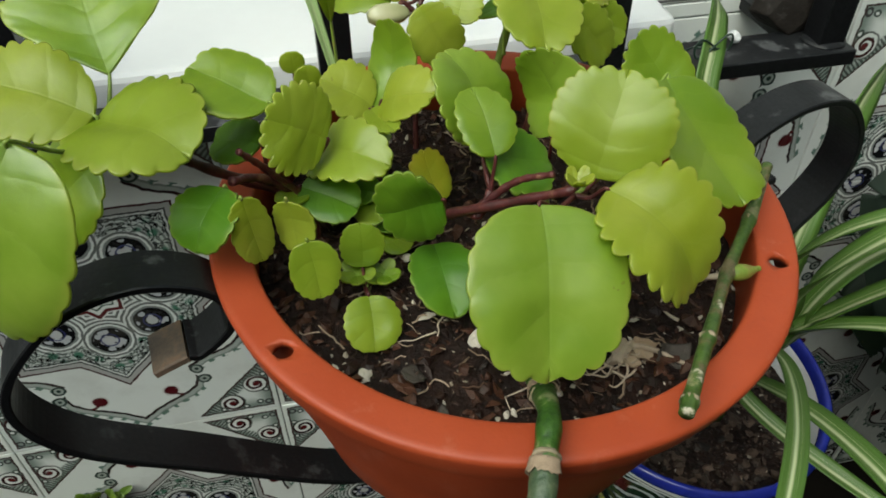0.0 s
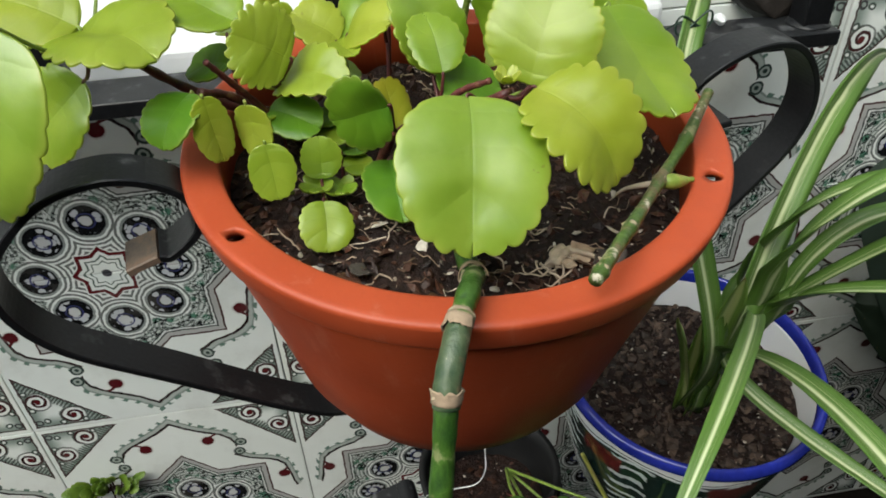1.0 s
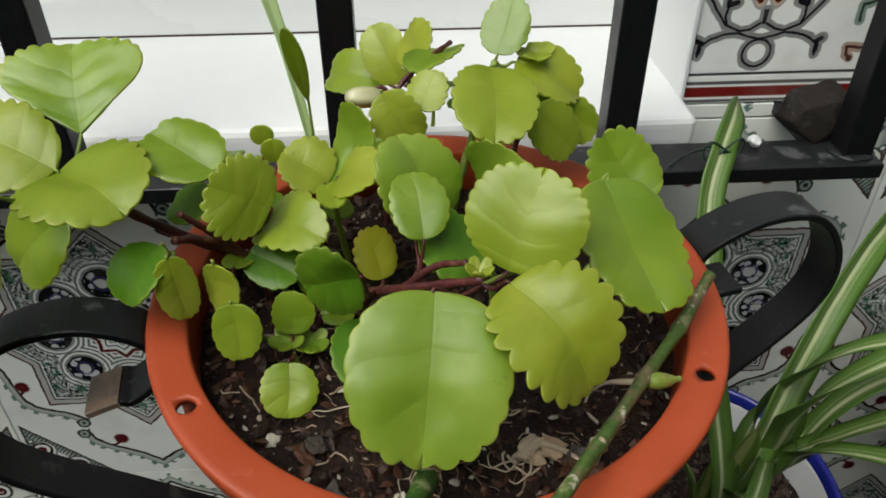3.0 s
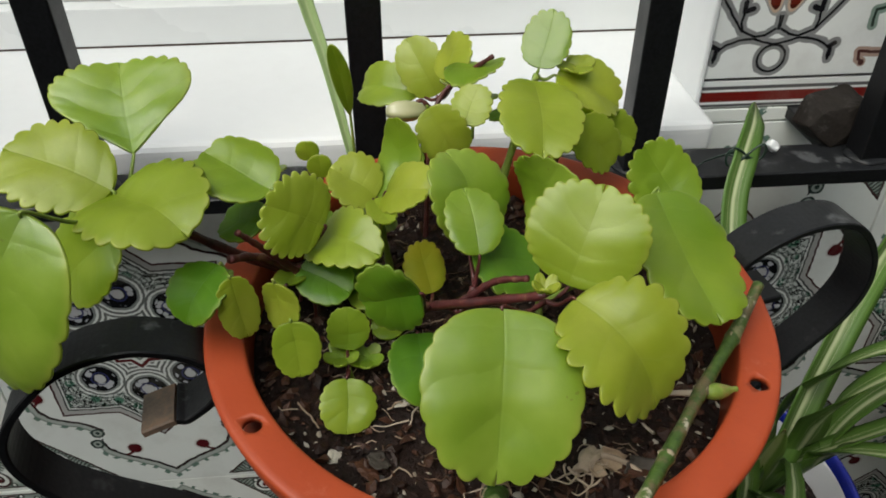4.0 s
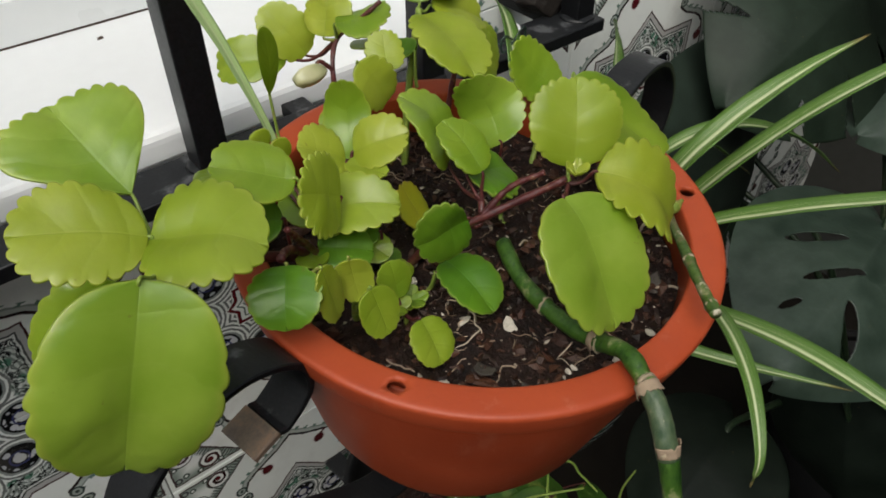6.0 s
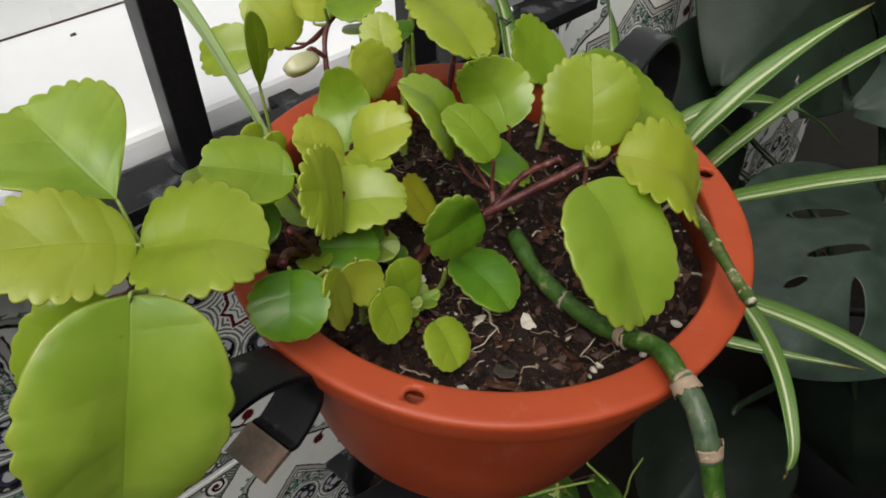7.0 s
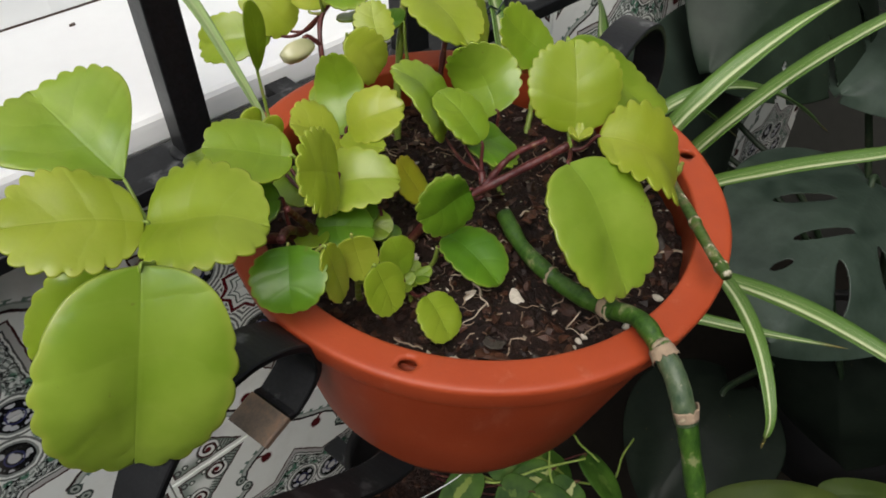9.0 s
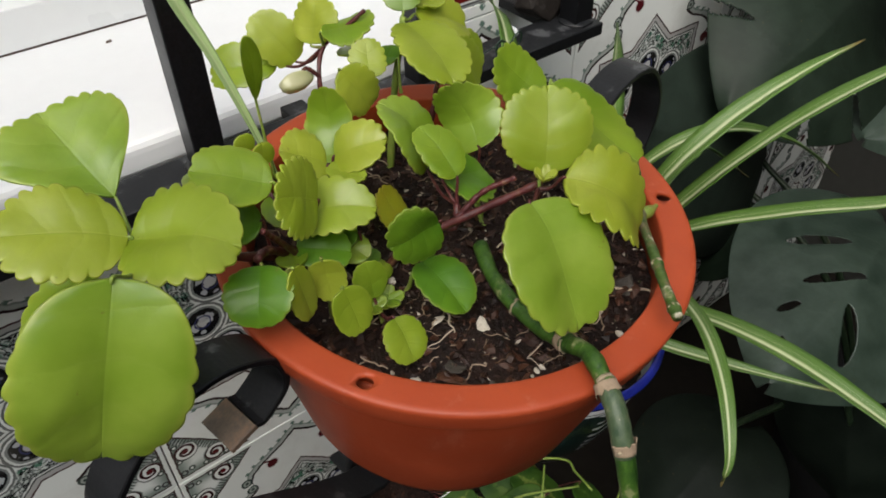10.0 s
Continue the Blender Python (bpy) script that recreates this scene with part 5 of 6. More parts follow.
sleeve = [Vector(p) for p in ((-0.0268, -0.4258, 0.9362), (-0.0300, -0.4335, 0.9330), (-0.0335, -0.4410, 0.9260), (-0.0346, -0.4448, 0.9200))]
part("dry_sheath", tube(sleeve, lambda s: 0.00445 + 0.0003 * noise.noise(Vector((s * 9, 2, 0))) + 0.0002 * s, 14, 26), M_SHEATH, hanging, "papery dry sheath", smooth=True)


def torn_flap(at, way, start, end, low, high, seed):
    """A ragged scrap of dry sheath clinging round the stem."""
    bm, cols, rows = bmesh.new(), 18, 5
    turn = Vector(way).to_track_quat("Z", "Y").to_matrix().to_4x4()
    sheets = []
    for skin in (0.0, 0.00035):
        sheet = []
        for i in range(cols + 1):
            a = start + (end - start) * i / cols
            ragged = 0.0016 * noise.noise(Vector((seed, a * 3.0, 0))) + 0.0009 * noise.noise(Vector((seed, a * 9.0, 4)))
            row = []
            for j in range(rows + 1):
                t = j / rows
                r = 0.0047 + skin + 0.0007 * t * t + 0.0003 * noise.noise(Vector((seed, a * 5.0, t * 3)))
                row.append(bm.verts.new((r * math.cos(a), r * math.sin(a), low + (high - low + ragged) * t)))
            sheet.append(row)
        sheets.append(sheet)
    inner, outer = sheets
    for i in range(cols):
        for j in range(rows):
            bm.faces.new((outer[i][j], outer[i + 1][j], outer[i + 1][j + 1], outer[i][j + 1]))
            bm.faces.new((inner[i][j], inner[i][j + 1], inner[i + 1][j + 1], inner[i + 1][j]))
        for j in (0, rows):
            bm.faces.new((inner[i][j], inner[i + 1][j], outer[i + 1][j], outer[i][j]))
    for i in (0, cols):
        for j in range(rows):
            bm.faces.new((inner[i][j], inner[i][j + 1], outer[i][j + 1], outer[i][j]))
    bmesh.ops.recalc_face_normals(bm, faces=bm.faces)
    part("torn_sheath", bm, M_HUSK, hanging, "torn tan scrap of dry sheath", smooth=True, m=Matrix.Translation(at) @ turn)


torn_flap((-0.0262, -0.4240, 0.9366), (-0.0045, -0.011, -0.0035), 0.4, 3.9, -0.0012, 0.0034, 1.0)
torn_flap((-0.0343, -0.4435, 0.9220), (0.0025, 0.0065, 0.0110), 0.2, 4.4, -0.0010, 0.0038, 2.7)
torn_flap((-0.0150, -0.3890, 0.9260), (-0.0020, -0.015, 0.0040), 0.0, 3.6, -0.0010, 0.0032, 5.1)
cut = jointed("cut_stem", "cut green stem piece with dry tip leaning across the pot rim",
              [(0.020, -0.421, 0.944), (0.034, -0.403, 0.941), (0.050, -0.383, 0.939), (0.068, -0.360, 0.937), (0.088, -0.338, 0.942), (0.107, -0.315, 0.950)], [0.25, 1.6, 3.0, 4.0], 0.0026, M_CUT)
part("side_shoot", tube([(0.068, -0.360, 0.937), (0.0755, -0.3595, 0.9355), (0.0835, -0.358, 0.9345)], lambda s: 0.0012 + 0.0022 * math.sin(math.pi * min(1, s + 0.12)) , 9, 16), M_PETIOLE, cut, "pale green side shoot", smooth=True)
part("dry_root", tube([(0.067, -0.361, 0.937), (0.055, -0.357, 0.933), (0.047, -0.361, 0.931)], lambda s: 0.0014 * (1.1 - s), 6, 12), M_ROOT, cut, smooth=True)

# ---- grass-like shoots behind the pot ----
def ribbon(points, width, crease=0.35, n=40, twist=0.0, cols=3, thick=0.0007, up=(0, 0, 1), pointed=0.5, foot=0.75, rise=3.0):
    """A strap leaf, creased along the middle, tapering to a point."""
    pts = spline(points, n)
    bm = bmesh.new()
    uv = bm.loops.layers.uv.new("UVMap")
    place, sheets = {}, []
    for side in (0.5, -0.5):
        sheet = []
        for i, q in enumerate(pts):
            s = i / n
            way = (pts[min(i + 1, n)] - pts[max(i - 1, 0)]).normalized()
            ref = Vector(up)
            lat = way.cross(ref)
            lat = lat.normalized() if lat.length > 0.15 else way.cross(Vector((0.3, -1, 0.2))).normalized()
            if twist:
                lat = (Matrix.Rotation(twist * s, 3, way) @ lat)
            nrm = lat.cross(way).normalized()
            half = 0.5 * width * (foot + (1 - foot) * min(1, s * rise)) * (1 - max(0, (s - pointed) / (1 - pointed)) ** 1.8) + 0.0003
            row = []
            for j in range(-cols, cols + 1):
                v = j / cols
                vert = bm.verts.new(q + lat * v * half + nrm * (crease * abs(v) * half + side * thick + 0.04 * width * noise.noise(Vector((s * 7, v, q.x * 40)))))
                place[vert] = (0.5 + 0.5 * v, s)
                row.append(vert)
            sheet.append(row)
        sheets.append(sheet)
    top, low = sheets
    m = 2 * cols
    for i in range(n):
        for j in range(m):
            bm.faces.new((top[i][j], top[i][j + 1], top[i + 1][j + 1], top[i + 1][j]))
            bm.faces.new((low[i][j], low[i + 1][j], low[i + 1][j + 1], low[i][j + 1]))
        bm.faces.new((top[i][0], top[i + 1][0], low[i + 1][0], low[i][0]))
        bm.faces.new((top[i][m], low[i][m], low[i + 1][m], top[i + 1][m]))
    for i in (0, n):
        for j in range(m):
            bm.faces.new((top[i][j], low[i][j], low[i][j + 1], top[i][j + 1]))
    for f in bm.faces:
        for loop in f.loops:
            loop[uv].uv = place[loop.vert]
    return bm


shoot = tagged(empty("grassy_shoot"), "thin pale green grassy shoot rising behind the plant", "plant shoot")
part("blade", ribbon([(-0.058, -0.212, 0.918), (-0.065, -0.2075, 0.958), (-0.0745, -0.192, 1.004), (-0.0835, -0.180, 1.036), (-0.091, -0.170, 1.080), (-0.100, -0.165, 1.13)], 0.0100, 0.4, up=(0.2, -1, 0.3), foot=0.12, rise=1.15), M_GRASS, shoot, smooth=True)
leaf((-0.064, -0.211, 0.985), (-0.069, -0.226, 1.027), (-0.250, -1.000, 0.300), 0.0095, 0.02, 0.15, M_MID, (-0.062, -0.212, 0.935), 3, 0.000, 0.62, 1.0, 0.10, shoot)


# ---- the painted pot with the spider plant ----
BLUE = Matrix.LocRotScale((0.2213, -0.1803, 0.6136), Euler((math.asin(0.0794), 0.0321, 0)), None)
crock = tagged(empty("ceramic_pot", BLUE), "white ceramic pot with cobalt blue rim and painted ornaments", "flower pot")
wall = [(0.0, -0.178), (0.066, -0.178), (0.072, -0.174), (0.086, -0.140), (0.100, -0.090), (0.108, -0.040), (0.1130, -0.012), (0.1125, -0.011), (0.1085, -0.011), (0.1078, -0.013), (0.1030, -0.04), (0.0900, -0.09), (0.078, -0.14), (0.0, -0.168)]
part("pot_body", lathe(wall, 96, 0.0008, 2), M_CERAMIC, crock, smooth=True)
lip = [(0.1080, -0.0105), (0.1088, -0.001), (0.1108, 0.0014), (0.1138, 0.0008), (0.1165, -0.0030), (0.1166, -0.0080), (0.1135, -0.0115), (0.1080, -0.0105)]
part("rim", lathe(lip, 96, 0.0008, 5), M_BLUE, crock, "cobalt blue glazed rim", smooth=True)
ground_in_pot("potting_soil", BLUE, 0.1015, -0.040, 21, "dry brown potting soil with chips and gravel", 2600, 520, 1.35)

spider = tagged(empty("spider_plant"), "spider plant with arching green leaves striped cream", "house plant")
FOOT = Vector((0.212, -0.205, 0.585))


def arch(p0, p1, p2, width, mat=M_STRIPE, crease=0.45, extra=None, up=(0, 0, 1)):
    """A leaf that rises from the foot of the plant and then follows a parabola."""
    p0, p1, p2 = Vector(p0), Vector(p1), Vector(p2)
    pts = [FOOT.lerp(p0, 0.05) + Vector((0.3 * (p0.x - FOOT.x), 0.3 * (p0.y - FOOT.y), 0)), FOOT.lerp(p0, 0.55)]
    for k in range(7):
        u = k / 6
        pts.append((1 - u) ** 2 * p0 + 2 * u * (1 - u) * p1 + u * u * p2)
    if extra:
        pts += [Vector(e) for e in extra]
    part("leaf", ribbon(pts, width * 1.22, crease, 56, up=up, pointed=0.66), mat, spider, smooth=True)


arch((0.239, -0.194, 0.716), (0.246, -0.258, 0.945), (0.464, -0.305, 0.748), 0.013)
arch((0.234, -0.228, 0.714), (0.200, -0.272, 0.885), (0.417, -0.299, 0.902), 0.016)
arch((0.232, -0.229, 0.700), (0.323, -0.293, 0.884), (0.403, -0.388, 0.945), 0.015)
arch((0.242, -0.237, 0.708), (0.232, -0.250, 0.785), (0.340, -0.449, 0.867), 0.015, extra=((0.40, -0.56, 0.86),))
arch((0.226, -0.233, 0.708), (0.113, -0.391, 0.906), (0.053, -0.452, 0.845), 0.0078, extra=((0.048, -0.456, 0.825),))
arch((0.206, -0.244, 0.689), (0.179, -0.363, 0.820), (0.183, -0.506, 0.791), 0.014, extra=((0.186, -0.55, 0.765),))
arch((0.215, -0.222, 0.664), (0.233, -0.244, 0.620), (0.346, -0.427, 0.629), 0.013)
arch((0.220, -0.228, 0.706), (0.300, -0.144, 0.883), (0.442, -0.028, 0.811), 0.019, up=(0, -1, 0.4))
arch((0.247, -0.230, 0.699), (0.257, -0.233, 0.811), (0.343, -0.232, 0.793), 0.014, extra=((0.42, -0.24, 0.73),))
arch((0.196, -0.215, 0.650), (0.185, -0.225, 0.690), (0.160, -0.245, 0.735), 0.010, M_STRIPE_PALE, up=(-1, -0.3, 0.3))
arch((0.212, -0.215, 0.655), (0.205, -0.235, 0.730), (0.200, -0.250, 0.770), 0.014, M_STRIPE_PALE, up=(-0.2, -1, 0.3))
part("leaf", ribbon([(0.203, -0.207, 0.585), (0.197, -0.240, 0.690), (0.185, -0.190, 0.790), (0.188, -0.138, 0.862), (0.200, -0.112, 0.893), (0.218, -0.080, 0.904), (0.233, -0.050, 0.902)], 0.0185, 0.3, 56, up=(0.1, -1, 0.5), pointed=0.8), M_STRIPE, spider, smooth=True)
for dx, dy, w in ((0.004, 0.0, 0.016), (-0.004, 0.003, 0.015), (0.0, -0.005, 0.014)):
    part("leaf_sheath", ribbon([FOOT + Vector((dx, dy, -0.004)), FOOT + Vector((dx * 1.5, dy * 1.5 - 0.006, 0.05)), FOOT + Vector((dx * 2.4, dy * 2 - 0.012, 0.105))], w, 0.7, 20, up=(dx * 80, -1, 0.2), foot=1.0), M_STRIPE_PALE, spider, smooth=True)
tie = tube([(0.2000 + 0.0105 * math.cos(a), -0.1085 + 0.0050 * math.sin(a), 0.8925 + 0.001 * math.sin(a * 2)) for a in [k * 2 * math.pi / 12 for k in range(13)]], 0.0010, 6, 60)
bow = tube([(0.2000 + 0.0135 * math.sin(a), -0.1140 - 0.001 * math.cos(a), 0.8950 + 0.0065 * math.sin(2 * a) + 0.002 * math.sin(a)) for a in [k * 2 * math.pi / 24 for k in range(25)]], 0.0008, 6, 90)
tagged(part("wire_tie", merge(merge(tie, bow), tube([(0.191, -0.106, 0.892), (0.186, -0.098, 0.884), (0.183, -0.088, 0.8745), (0.170, -0.100, 0.8745)], 0.0006, 6, 24)), M_WIRE, smooth=True), "dark green wire tying a leaf to the grille", "wire tie")

# ---- a speck of dirt on the sill ----
speck = bmesh.new()
bmesh.ops.create_icosphere(speck, subdivisions=3, radius=1.0)
for v in speck.verts:
    v.co = Vector((v.co.x * 0.0028, v.co.y * 0.0018, max(v.co.z, -0.4) * 0.0012)) * (1 + 0.5 * noise.noise(v.co * 1.7))
tagged(part("dirt_speck", speck, M_SEAL, smooth=True, m=pose(-0.052, 0.122, SILL + 0.0005, 0, 0, 20)), "small dark crumb of dirt on the sill", "dirt")

# ---- things on the grille's rail ----
rock = bmesh.new()
for p in ((-0.034, -0.008, 0.004), (-0.030, 0.014, 0.000), (-0.026, -0.012, 0.020), (-0.024, 0.010, 0.026), (0.010, -0.018, 0.022), (0.016, 0.010, 0.027), (0.032, -0.012, 0.010), (0.034, 0.010, 0.008), (0.020, -0.020, -0.014), (0.024, 0.014, -0.015), (-0.016, -0.019, -0.015), (-0.014, 0.015, -0.015), (-0.002, -0.022, 0.002)):
    rock.verts.new(p)
bmesh.ops.convex_hull(rock, input=rock.verts)
bmesh.ops.bevel(rock, geom=rock.edges[:], offset=0.0022, segments=2, affect="EDGES", profile=0.6)
bmesh.ops.triangulate(rock, faces=rock.faces[:])
bmesh.ops.subdivide_edges(rock, edges=rock.edges[:], cuts=2, use_grid_fill=True)
for v in rock.verts:
    v.co *= 1 + 0.05 * noise.noise(v.co * 70) + 0.02 * noise.noise(v.co * 260)
tagged(part("stone", rock, M_STONE, m=pose(0.298, -0.050, 0.8855, 0, 0, 20) @ Matrix.Diagonal((1, 1, 0.86, 1))), "dark grey slate stone lying on the grille rail", "stone")
plug = bmesh.new()
bmesh.ops.create_icosphere(plug, subdivisions=3, radius=0.0052)
for v in plug.verts:
    v.co = v.co * (1 + 0.5 * noise.noise(v.co * 200)) * (0.75 if v.co.z < 0 else 1)
tagged(part("paint_blob", plug, M_WHITE, smooth=True, m=pose(0.2425, -0.074, 0.8775)), "small white lump of plaster on the rail", "plaster lump")

# ---- below: a dark pot in its own holder with a flecked climber ----
low_holder = tagged(empty("pot_holder", pose(0.045, -0.160, -0.435, 0, 0, 6)), "dark iron strip holder under a lower pot", "pot holder")
part("scroll_strip", strip([(-0.092, 0, 0.892), (-0.084, 0, 0.896), (-0.0765, 0, 0.888), (-0.0740, 0, 0.862), (-0.066, 0, 0.820), (-0.040, 0, 0.785), (0, 0, 0.776), (0.040, 0, 0.785), (0.066, 0, 0.820), (0.0740, 0, 0.862)], 0.0155, 0.0038, 120), M_IRON, low_holder)
part("strip_end", strip([(-0.1200, 0, 0.882), (-0.108, 0, 0.887), (-0.0925, 0, 0.8918)], 0.0157, 0.0041, 10), M_IRON, low_holder)
part("back_arm", box(-0.012, 0.012, 0.0160, 0.150, 0.7685, 0.7735, 0.001), M_IRON, low_holder)
M_BLACK_POT = plain("dark_plastic", (0.008, 0.008, 0.0085), 0.6, 0, 0.25, 30, 0.3, 0.1)
LOW = pose(0.045, -0.160, 0.470)
dark_pot = tagged(empty("nursery_pot", LOW), "dark grey plastic nursery pot hung below the others", "flower pot")
part("pot_body", lathe([(0, -0.125), (0.046, -0.125), (0.050, -0.118), (0.0665, -0.012), (0.0695, -0.010), (0.0705, 0.0), (0.0645, 0.0), (0.063, -0.02), (0.046, -0.112), (0, -0.115)], 64), M_BLACK_POT, dark_pot, smooth=True)
ground_in_pot("potting_soil", LOW, 0.0560, -0.055, 41, "dark potting soil in the lower pot", 300, 60)
hook = [LOW.inverted() @ Vector(p) for p in ((0.016, -0.262, 0.690), (0.0150, -0.276, 0.662), (0.0136, -0.2835, 0.646), (0.008, -0.276, 0.620), (-0.008, -0.267, 0.6045), (-0.026, -0.240, 0.560), (-0.020, -0.190, 0.468))]
part("clear_handle", tube(hook, 0.0005, 6, 60), M_FRAME, dark_pot, "thin pale plastic handle", smooth=True)
def variegated():
    """Dark green leaf with an uneven cream and lime middle."""
    n = Net("variegated_leaf", 0.6, 0, 0.2)
    u, _, _ = n.split(n.t.nodes.new("ShaderNodeUVMap").outputs[0])
    c = n.coords()
    across, blotch = (u - 0.5).abs() * 2.0, n.noise(c, 70, 3, 0.6)
    col = n.ramp(n.noise(c, 40, 3), (0.35, (0.014, 0.046, 0.004)), (0.65, (0.044, 0.100, 0.010)))
    pale = (across + (blotch - 0.5) * 1.6).below(0.10, 0.08)
    col = n.mix(pale, col, n.ramp(n.random(), (0.0, (0.050, 0.10, 0.014)), (0.6, (0.17, 0.22, 0.04)), (1, (0.36, 0.38, 0.17))))
    n.colour(col)
    n.bump(blotch, 0.3, 0.001)
    return n.mat


M_FLECK = variegated()
M_STALK = stem_mat("light_stalk", (0.16, 0.24, 0.04), (0.26, 0.36, 0.07), (0.3, 0.34, 0.12))
climber = tagged(empty("climbing_plant", LOW), "climber with cream flecked green leaves and thin stalks", "house plant")
rnd = random.Random(8)
for base, tip, width in (((0.091, -0.227, 0.505), (0.097, -0.282, 0.482), 0.036), ((0.112, -0.247, 0.505), (0.134, -0.300, 0.489), 0.040), ((0.122, -0.284, 0.505), (0.066, -0.273, 0.485), 0.040), ((0.128, -0.308, 0.505), (0.074, -0.308, 0.480), 0.042), ((0.071, -0.261, 0.505), (0.094, -0.313, 0.485), 0.042), ((0.068, -0.233, 0.505), (0.013, -0.240, 0.482), 0.036), ((0.155, -0.294, 0.505), (0.150, -0.348, 0.481), 0.036), ((0.089, -0.287, 0.505), (0.102, -0.342, 0.485), 0.042)):
    base, tip = LOW.inverted() @ Vector(base), LOW.inverted() @ Vector(tip)
    leaf(base, tip, (rnd.uniform(-0.4, 0.4), -0.35, 1), width, 0.06, 0.15, M_FLECK, (0.3 * base.x, 0.3 * base.y, -0.02), 2, 0.0, 0.40, 0.85, 0.10, climber)
for low, high in (((0.164, -0.262, 0.500), (0.156, -0.313, 0.515)), ((0.071, -0.253, 0.500), (0.149, -0.302, 0.515)), ((0.097, -0.302, 0.500), (0.139, -0.264, 0.515)), ((0.205, -0.299, 0.395), (0.313, -0.275, 0.366))):
    low, high = LOW.inverted() @ Vector(low), LOW.inverted() @ Vector(high)
    part("stalk", tube([(0.02, 0.01, -0.022), low * 0.5 + Vector((0, 0, 0.004)), low, low.lerp(high, 0.5) + Vector((0, 0, 0.003)), high], lambda s: 0.0017 - 0.0006 * s, 6, 24), M_STALK, climber, smooth=True)

M_DRY_STALK = stem_mat("yellowed_stalk", (0.20, 0.21, 0.035), (0.36, 0.36, 0.09), (0.30, 0.22, 0.10))
part("stalk", tube([LOW.inverted() @ Vector(p) for p in ((0.176, -0.258, 0.412), (0.157, -0.244, 0.457), (0.136, -0.230, 0.503), (0.1165, -0.215, 0.548))], lambda s: 0.0023 - 0.0005 * s, 8, 24), M_DRY_STALK, climber, "straight yellowed leaf stalk", smooth=True)

# ---- large dark leaves in the shaded corner ----
def split_leaf(base, tip, normal, width, seed, parent, slots=5, holes=True, mat=M_JUNGLE):
    """A broad heart-shaped leaf with slots from the edge and holes beside the midrib."""
    base, tip, normal = Vector(base), Vector(tip), Vector(normal)
    axis = tip - base
    a = axis.normalized()
    nn = (normal - a * normal.dot(a)).normalized()
    b = a.cross(nn)
    rows, cols = (220, 80) if holes else (120, 44)
    bm = bmesh.new()
    uv = bm.loops.layers.uv.new("UVMap")
    place = {}
    verts = []
    for i in range(rows + 1):
        s = 0.005 + 0.99 * i / rows
        g = math.sin(math.pi * s ** 0.62) ** 0.75
        row = []
        for j in range(-cols, cols + 1):
            v = j / cols
            back = 0.16 * abs(v) ** 1.5 * (1 - s)
            sweep = 0.18 * abs(v) * s * (1 - s) * 2
            lift = 0.10 * width * (0.6 - abs(v)) * math.sin(math.pi * s) - 0.05 * width * abs(v) ** 2 + 0.02 * width * noise.noise(Vector((seed, s * 3, v * 2))) - 0.12 * axis.length * s * s
            vert = bm.verts.new(base + axis * (s - back + sweep) + b * v * 0.5 * width * g + nn * lift)
            place[vert] = (0.5 + 0.5 * v, s)
            row.append(vert)
        verts.append(row)
    for i in range(rows):
        for j in range(2 * cols):
            s, v = (i + 0.5) / rows, (j + 0.5 - cols) / cols
            phase = (s * (slots + 1) - 0.45 * abs(v) + (0.13 if v > 0 else 0)) % 1.0
            cut = slots > 0 and abs(phase - 0.5) < 0.10 * max(0.0, (abs(v) - 0.5) / 0.5) ** 0.5 and abs(v) > 0.5 and 0.12 < s < 0.9
            if holes:
                for hs, hv, rs, rv, lean in ((0.50, 0.14, 0.030, 0.20, 0.35), (0.70, 0.36, 0.022, 0.10, 0.3), (0.66, -0.30, 0.045, 0.22, -0.35), (0.44, -0.42, 0.030, 0.16, -0.35), (0.34, 0.40, 0.035, 0.20, 0.35), (0.84, 0.30, 0.016, 0.05, 0.0)):
                    cut = cut or ((s - hs - lean * (v - hv)) / rs) ** 2 + ((v - hv) / rv) ** 2 < 1
            if not cut:
                bm.faces.new((verts[i][j], verts[i][j + 1], verts[i + 1][j + 1], verts[i + 1][j]))
    loose = [v for v in bm.verts if not v.link_faces]
    bmesh.ops.delete(bm, geom=loose, context="VERTS")
    for f in bm.faces:
        for loop in f.loops:
            loop[uv].uv = place[loop.vert]
    bmesh.ops.solidify(bm, geom=bm.faces[:], thickness=0.0012)
    ob = part("leaf", bm, mat, parent, smooth=True)
    root = Vector((0.78, -0.40, 0.10))
    part("petiole", tube([root, root.lerp(base, 0.5) + Vector((0, 0, 0.10)), base - a * 0.01, base + a * 0.03], lambda s: 0.006 - 0.0025 * s, 8, 24), M_SHADE_STEM, ob, smooth=True)
    return ob


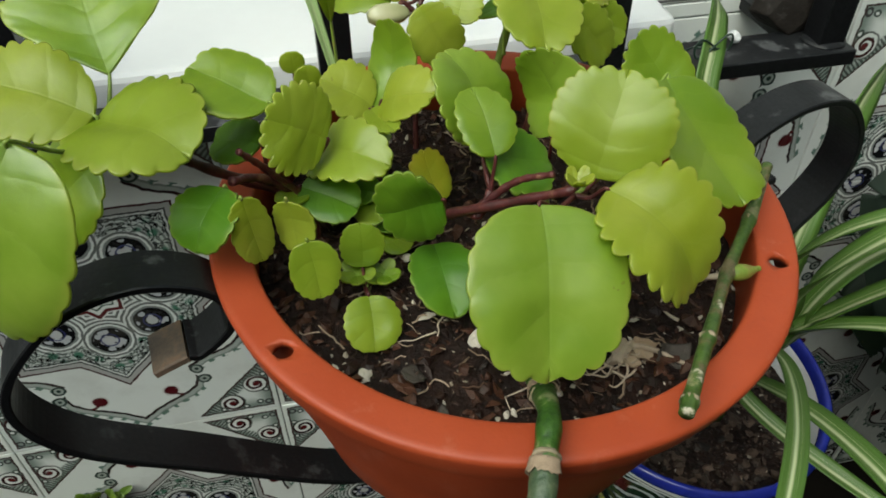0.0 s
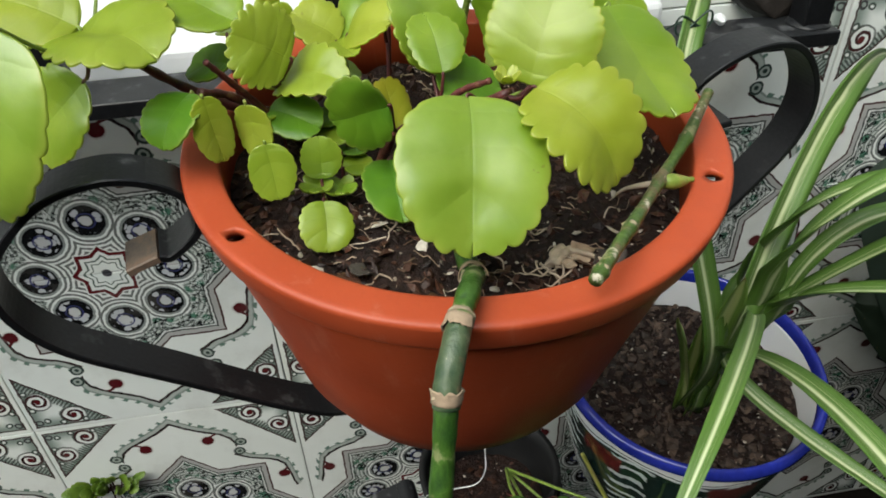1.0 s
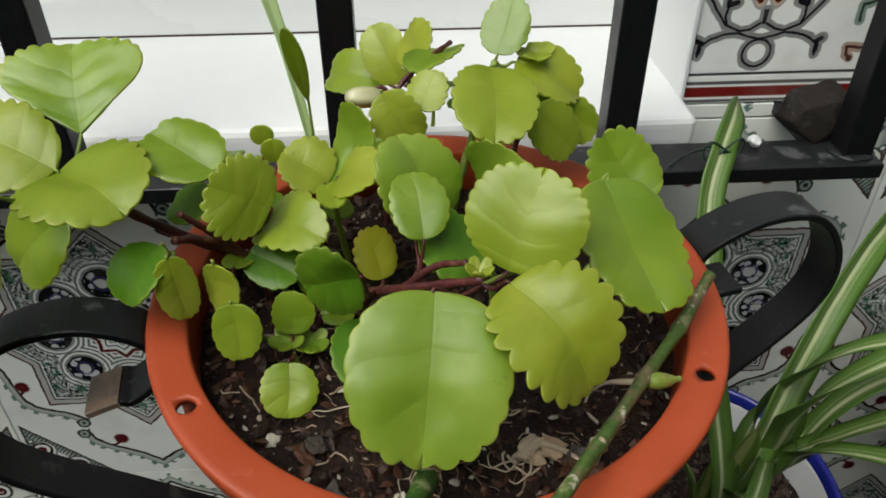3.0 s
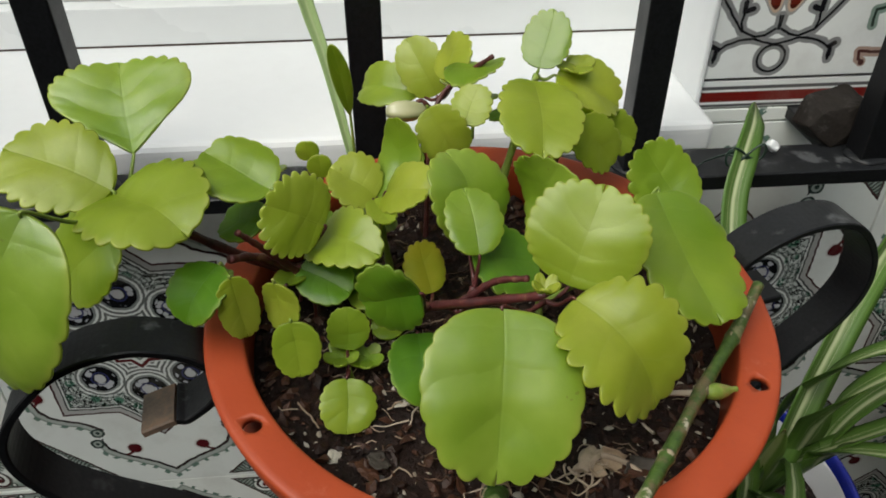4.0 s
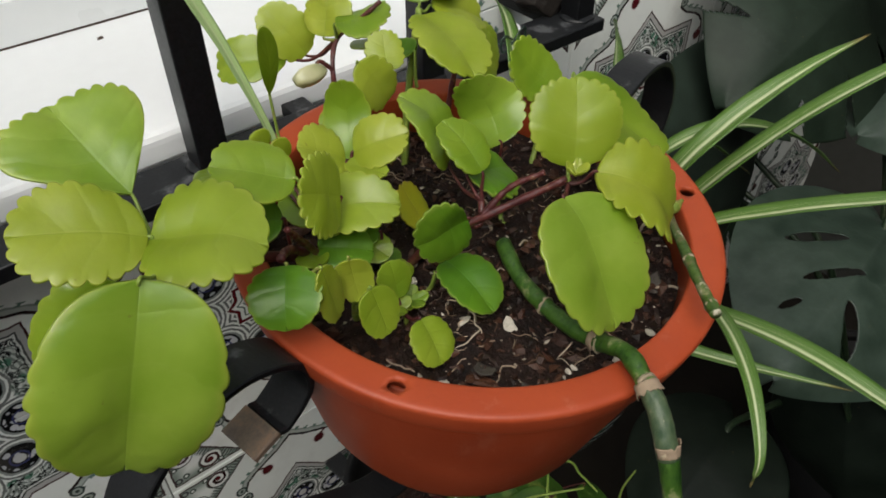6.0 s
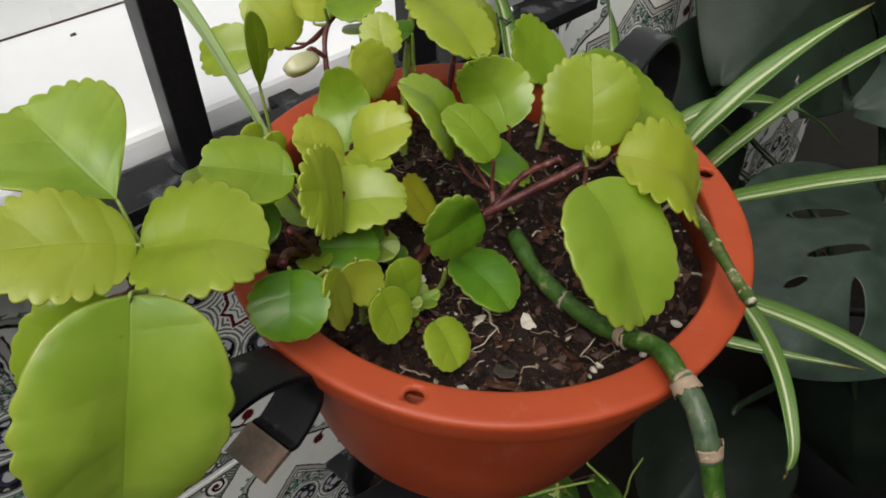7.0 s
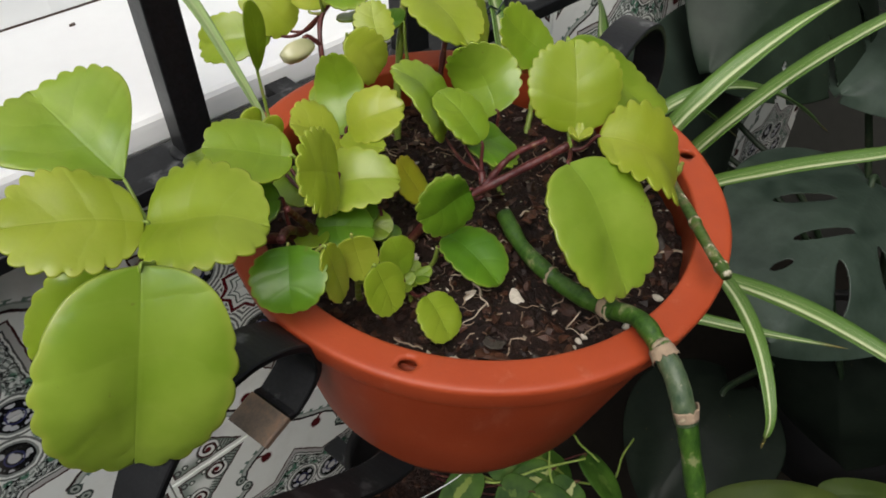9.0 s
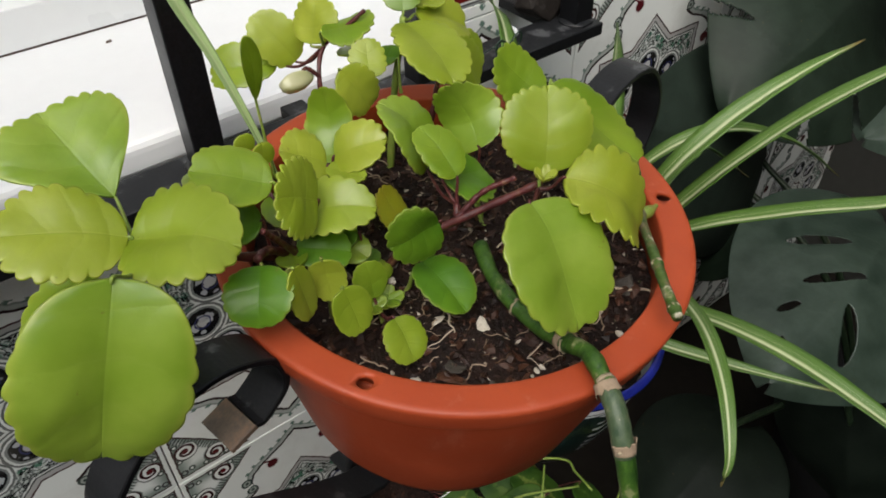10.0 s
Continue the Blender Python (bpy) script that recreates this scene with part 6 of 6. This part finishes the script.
jungle = tagged(empty("monstera"), "large dark green split-leaf plant standing in the shaded corner", "house plant")
# Most leaves take the copies whose colour already holds the shade.
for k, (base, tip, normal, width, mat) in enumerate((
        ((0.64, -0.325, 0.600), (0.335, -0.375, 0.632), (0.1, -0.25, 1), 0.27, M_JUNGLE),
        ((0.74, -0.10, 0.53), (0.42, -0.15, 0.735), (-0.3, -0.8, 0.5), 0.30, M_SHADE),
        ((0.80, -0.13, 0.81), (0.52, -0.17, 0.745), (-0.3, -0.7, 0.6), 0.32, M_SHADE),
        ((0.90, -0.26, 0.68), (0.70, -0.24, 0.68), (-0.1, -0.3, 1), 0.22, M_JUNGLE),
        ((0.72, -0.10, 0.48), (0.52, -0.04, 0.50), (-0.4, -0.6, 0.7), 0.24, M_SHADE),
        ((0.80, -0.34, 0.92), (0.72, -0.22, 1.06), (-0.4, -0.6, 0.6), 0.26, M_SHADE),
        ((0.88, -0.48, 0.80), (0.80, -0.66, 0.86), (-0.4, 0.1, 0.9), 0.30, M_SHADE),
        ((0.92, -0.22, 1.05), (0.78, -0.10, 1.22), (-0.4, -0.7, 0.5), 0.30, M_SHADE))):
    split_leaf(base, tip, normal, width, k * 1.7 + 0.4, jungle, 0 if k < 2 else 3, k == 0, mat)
split_leaf((0.42, -0.325, 0.40), (0.235, -0.345, 0.385), (0.05, -0.1, 1), 0.19, 5.2, jungle, 0, False, M_DEEP_SHADE)
split_leaf((0.50, -0.405, 0.46), (0.49, -0.475, 0.28), (-1.0, -0.1, 0.2), 0.20, 7.9, jungle, 0, False, M_DEEP_SHADE)
part("trunk", tube([(0.78, -0.40, 0.0), (0.775, -0.395, 0.06), (0.78, -0.40, 0.14), (0.79, -0.41, 0.20)], 0.018, 12, 20), M_SHADE_STEM, jungle, smooth=True)
tub = tagged(empty("plant_tub", pose(0.78, -0.40, 0.0)), "dark plastic tub standing on the patio floor", "plant tub")
part("tub_body", lathe([(0, 0.0), (0.12, 0.0), (0.125, 0.004), (0.149, 0.2015), (0.140, 0.2015), (0.13, 0.05), (0, 0.05)], 48), M_BLACK_POT, tub, smooth=True)
part("tub_rim", lathe([(0.140, 0.202), (0.154, 0.202), (0.156, 0.205), (0.156, 0.213), (0.153, 0.216), (0.143, 0.216), (0.140, 0.213), (0.140, 0.202)], 48), M_BLACK_POT, tub, smooth=True)
ground_in_pot("potting_soil", pose(0.78, -0.40, 0.0), 0.131, 0.150, 61, "dark potting soil in the tub", 300, 40)

# ---- a broad-leaved plant below ----
M_WEED = leaf_skin("weed_leaf", (0.060, 0.130, 0.010), (0.150, 0.240, 0.020), (0.22, 0.30, 0.06), 0.45, None, 0.3)
M_OLIVE = leaf_skin("olive_leaf", (0.040, 0.065, 0.008), (0.075, 0.105, 0.014), (0.18, 0.22, 0.07), 0.45, None, 0.2)
FIG = pose(0.182, -0.396, 0.0)
fig_pot = tagged(empty("nursery_pot", FIG), "dark plastic nursery pot standing on the patio floor", "flower pot")
part("pot_body", lathe([(0, 0.0), (0.07, 0.0), (0.074, 0.004), (0.095, 0.1595), (0.088, 0.1595), (0.08, 0.03), (0, 0.03)], 48), M_BLACK_POT, fig_pot, smooth=True)
part("pot_rim", lathe([(0.088, 0.160), (0.097, 0.160), (0.099, 0.162), (0.099, 0.172), (0.090, 0.172), (0.088, 0.170), (0.088, 0.160)], 48), M_BLACK_POT, fig_pot, smooth=True)
fig = tagged(empty("broad_leaved_plant"), "young plant with broad smooth olive-green leaves in shade", "house plant")
part("trunk", tube([(0.182, -0.396, 0.03), (0.172, -0.396, 0.25), (0.182, -0.396, 0.40), (0.172, -0.406, 0.52)], lambda s: 0.006 - 0.003 * s, 8, 30), M_PETIOLE, fig, smooth=True)
leaf((0.152, -0.416, 0.575), (0.243, -0.515, 0.575), (-0.100, 0.350, 1.000), 0.0400, 0.10, 0.10, M_OLIVE, (0.172, -0.406, 0.520), 7, 0.000, 0.45, 0.9, 0.10, fig)
leaf((0.233, -0.476, 0.575), (0.287, -0.543, 0.575), (0.100, 0.350, 1.000), 0.0400, 0.08, 0.10, M_OLIVE, (0.172, -0.406, 0.520), 7, 0.000, 0.45, 0.9, 0.10, fig)


# ---- a small weed rooted in the tile joint ----
weed = tagged(empty("wall_weed", pose(-0.388, -0.003, 0.318)), "small bright green weed growing from the tiled wall", "weed")
rnd = random.Random(14)
for k in range(44):
    way = rnd.uniform(-1.0, 1.0)
    reach = rnd.uniform(0.012, 0.038)
    tip = Vector((reach * 1.5 * math.sin(way * 1.5), -rnd.uniform(0.004, 0.022), reach * math.cos(way * 1.2) + 0.004))
    leaf(tip * 0.62, tip, (rnd.uniform(-0.5, 0.5), -0.6, 0.8), rnd.uniform(0.007, 0.013), 0.1, 0.2, M_WEED, (0.3 * tip.x, 0.0, 0.0), 5, 0.10, 0.5, 0.85, 0.1, weed)


# ---- glazed tiles, one by one ----
def tile_mesh(name, w, h, mat):
    bm = box(-w / 2, w / 2, -0.004, 0.004, -h / 2, h / 2)
    front = [e for e in bm.edges if all(v.co.y < 0 for v in e.verts)]
    bmesh.ops.bevel(bm, geom=front, offset=0.0011, segments=2, affect="EDGES", profile=0.6)
    bmesh.ops.recalc_face_normals(bm, faces=bm.faces)
    me = bpy.data.meshes.new(name)
    bm.to_mesh(me)
    bm.free()
    me.materials.append(mat)
    return me


GAP = 0.0014
tiling = tagged(empty("wall_tiles"), "glazed wall tiles with star medallions in black, red and green", "wall tiles", kind="structure")
rnd = random.Random(6)
shapes = {}


def lay(x0, x1, z0, z1, mat, name="tile"):
    key = (round(x1 - x0, 4), round(z1 - z0, 4), mat.name)
    if key not in shapes:
        shapes[key] = tile_mesh(name, x1 - x0 - GAP, z1 - z0 - GAP, mat)
    ob = new(name, shapes[key])
    ob.parent = tiling
    ob.matrix_basis = pose((x0 + x1) / 2, 0.0045 + rnd.uniform(-0.0004, 0.0004), (z0 + z1) / 2, rnd.uniform(-0.12, 0.12), 0, rnd.uniform(-0.12, 0.12))


COLS = [-1.577 + 0.284 * k for k in range(11)]
ROWS_Z = [0.015 + 0.211 * k for k in range(4)] + [0.859]
for x0 in COLS:
    x1 = min(x0 + 0.284, 1.25)
    if x0 > 1.2:
        continue
    for z0, z1 in zip(ROWS_Z, ROWS_Z[1:]):
        lay(x0, x1, z0, z1 if z1 < 0.85 or x1 < 0.3 else 0.859, M_TILE)
    if x1 > 0.2125:
        lay(max(x0, 0.2125), x1, 0.859, 0.8725, M_TILE)
        lay(max(x0, 0.2125), x1, 0.8725, 0.8985, M_FRIEZE, "frieze_tile")
        for k in range(5):
            lay(max(x0, 0.2125), x1, 0.8985 + 0.211 * k, 0.8985 + 0.211 * (k + 1), M_FRIEZE, "frieze_tile")
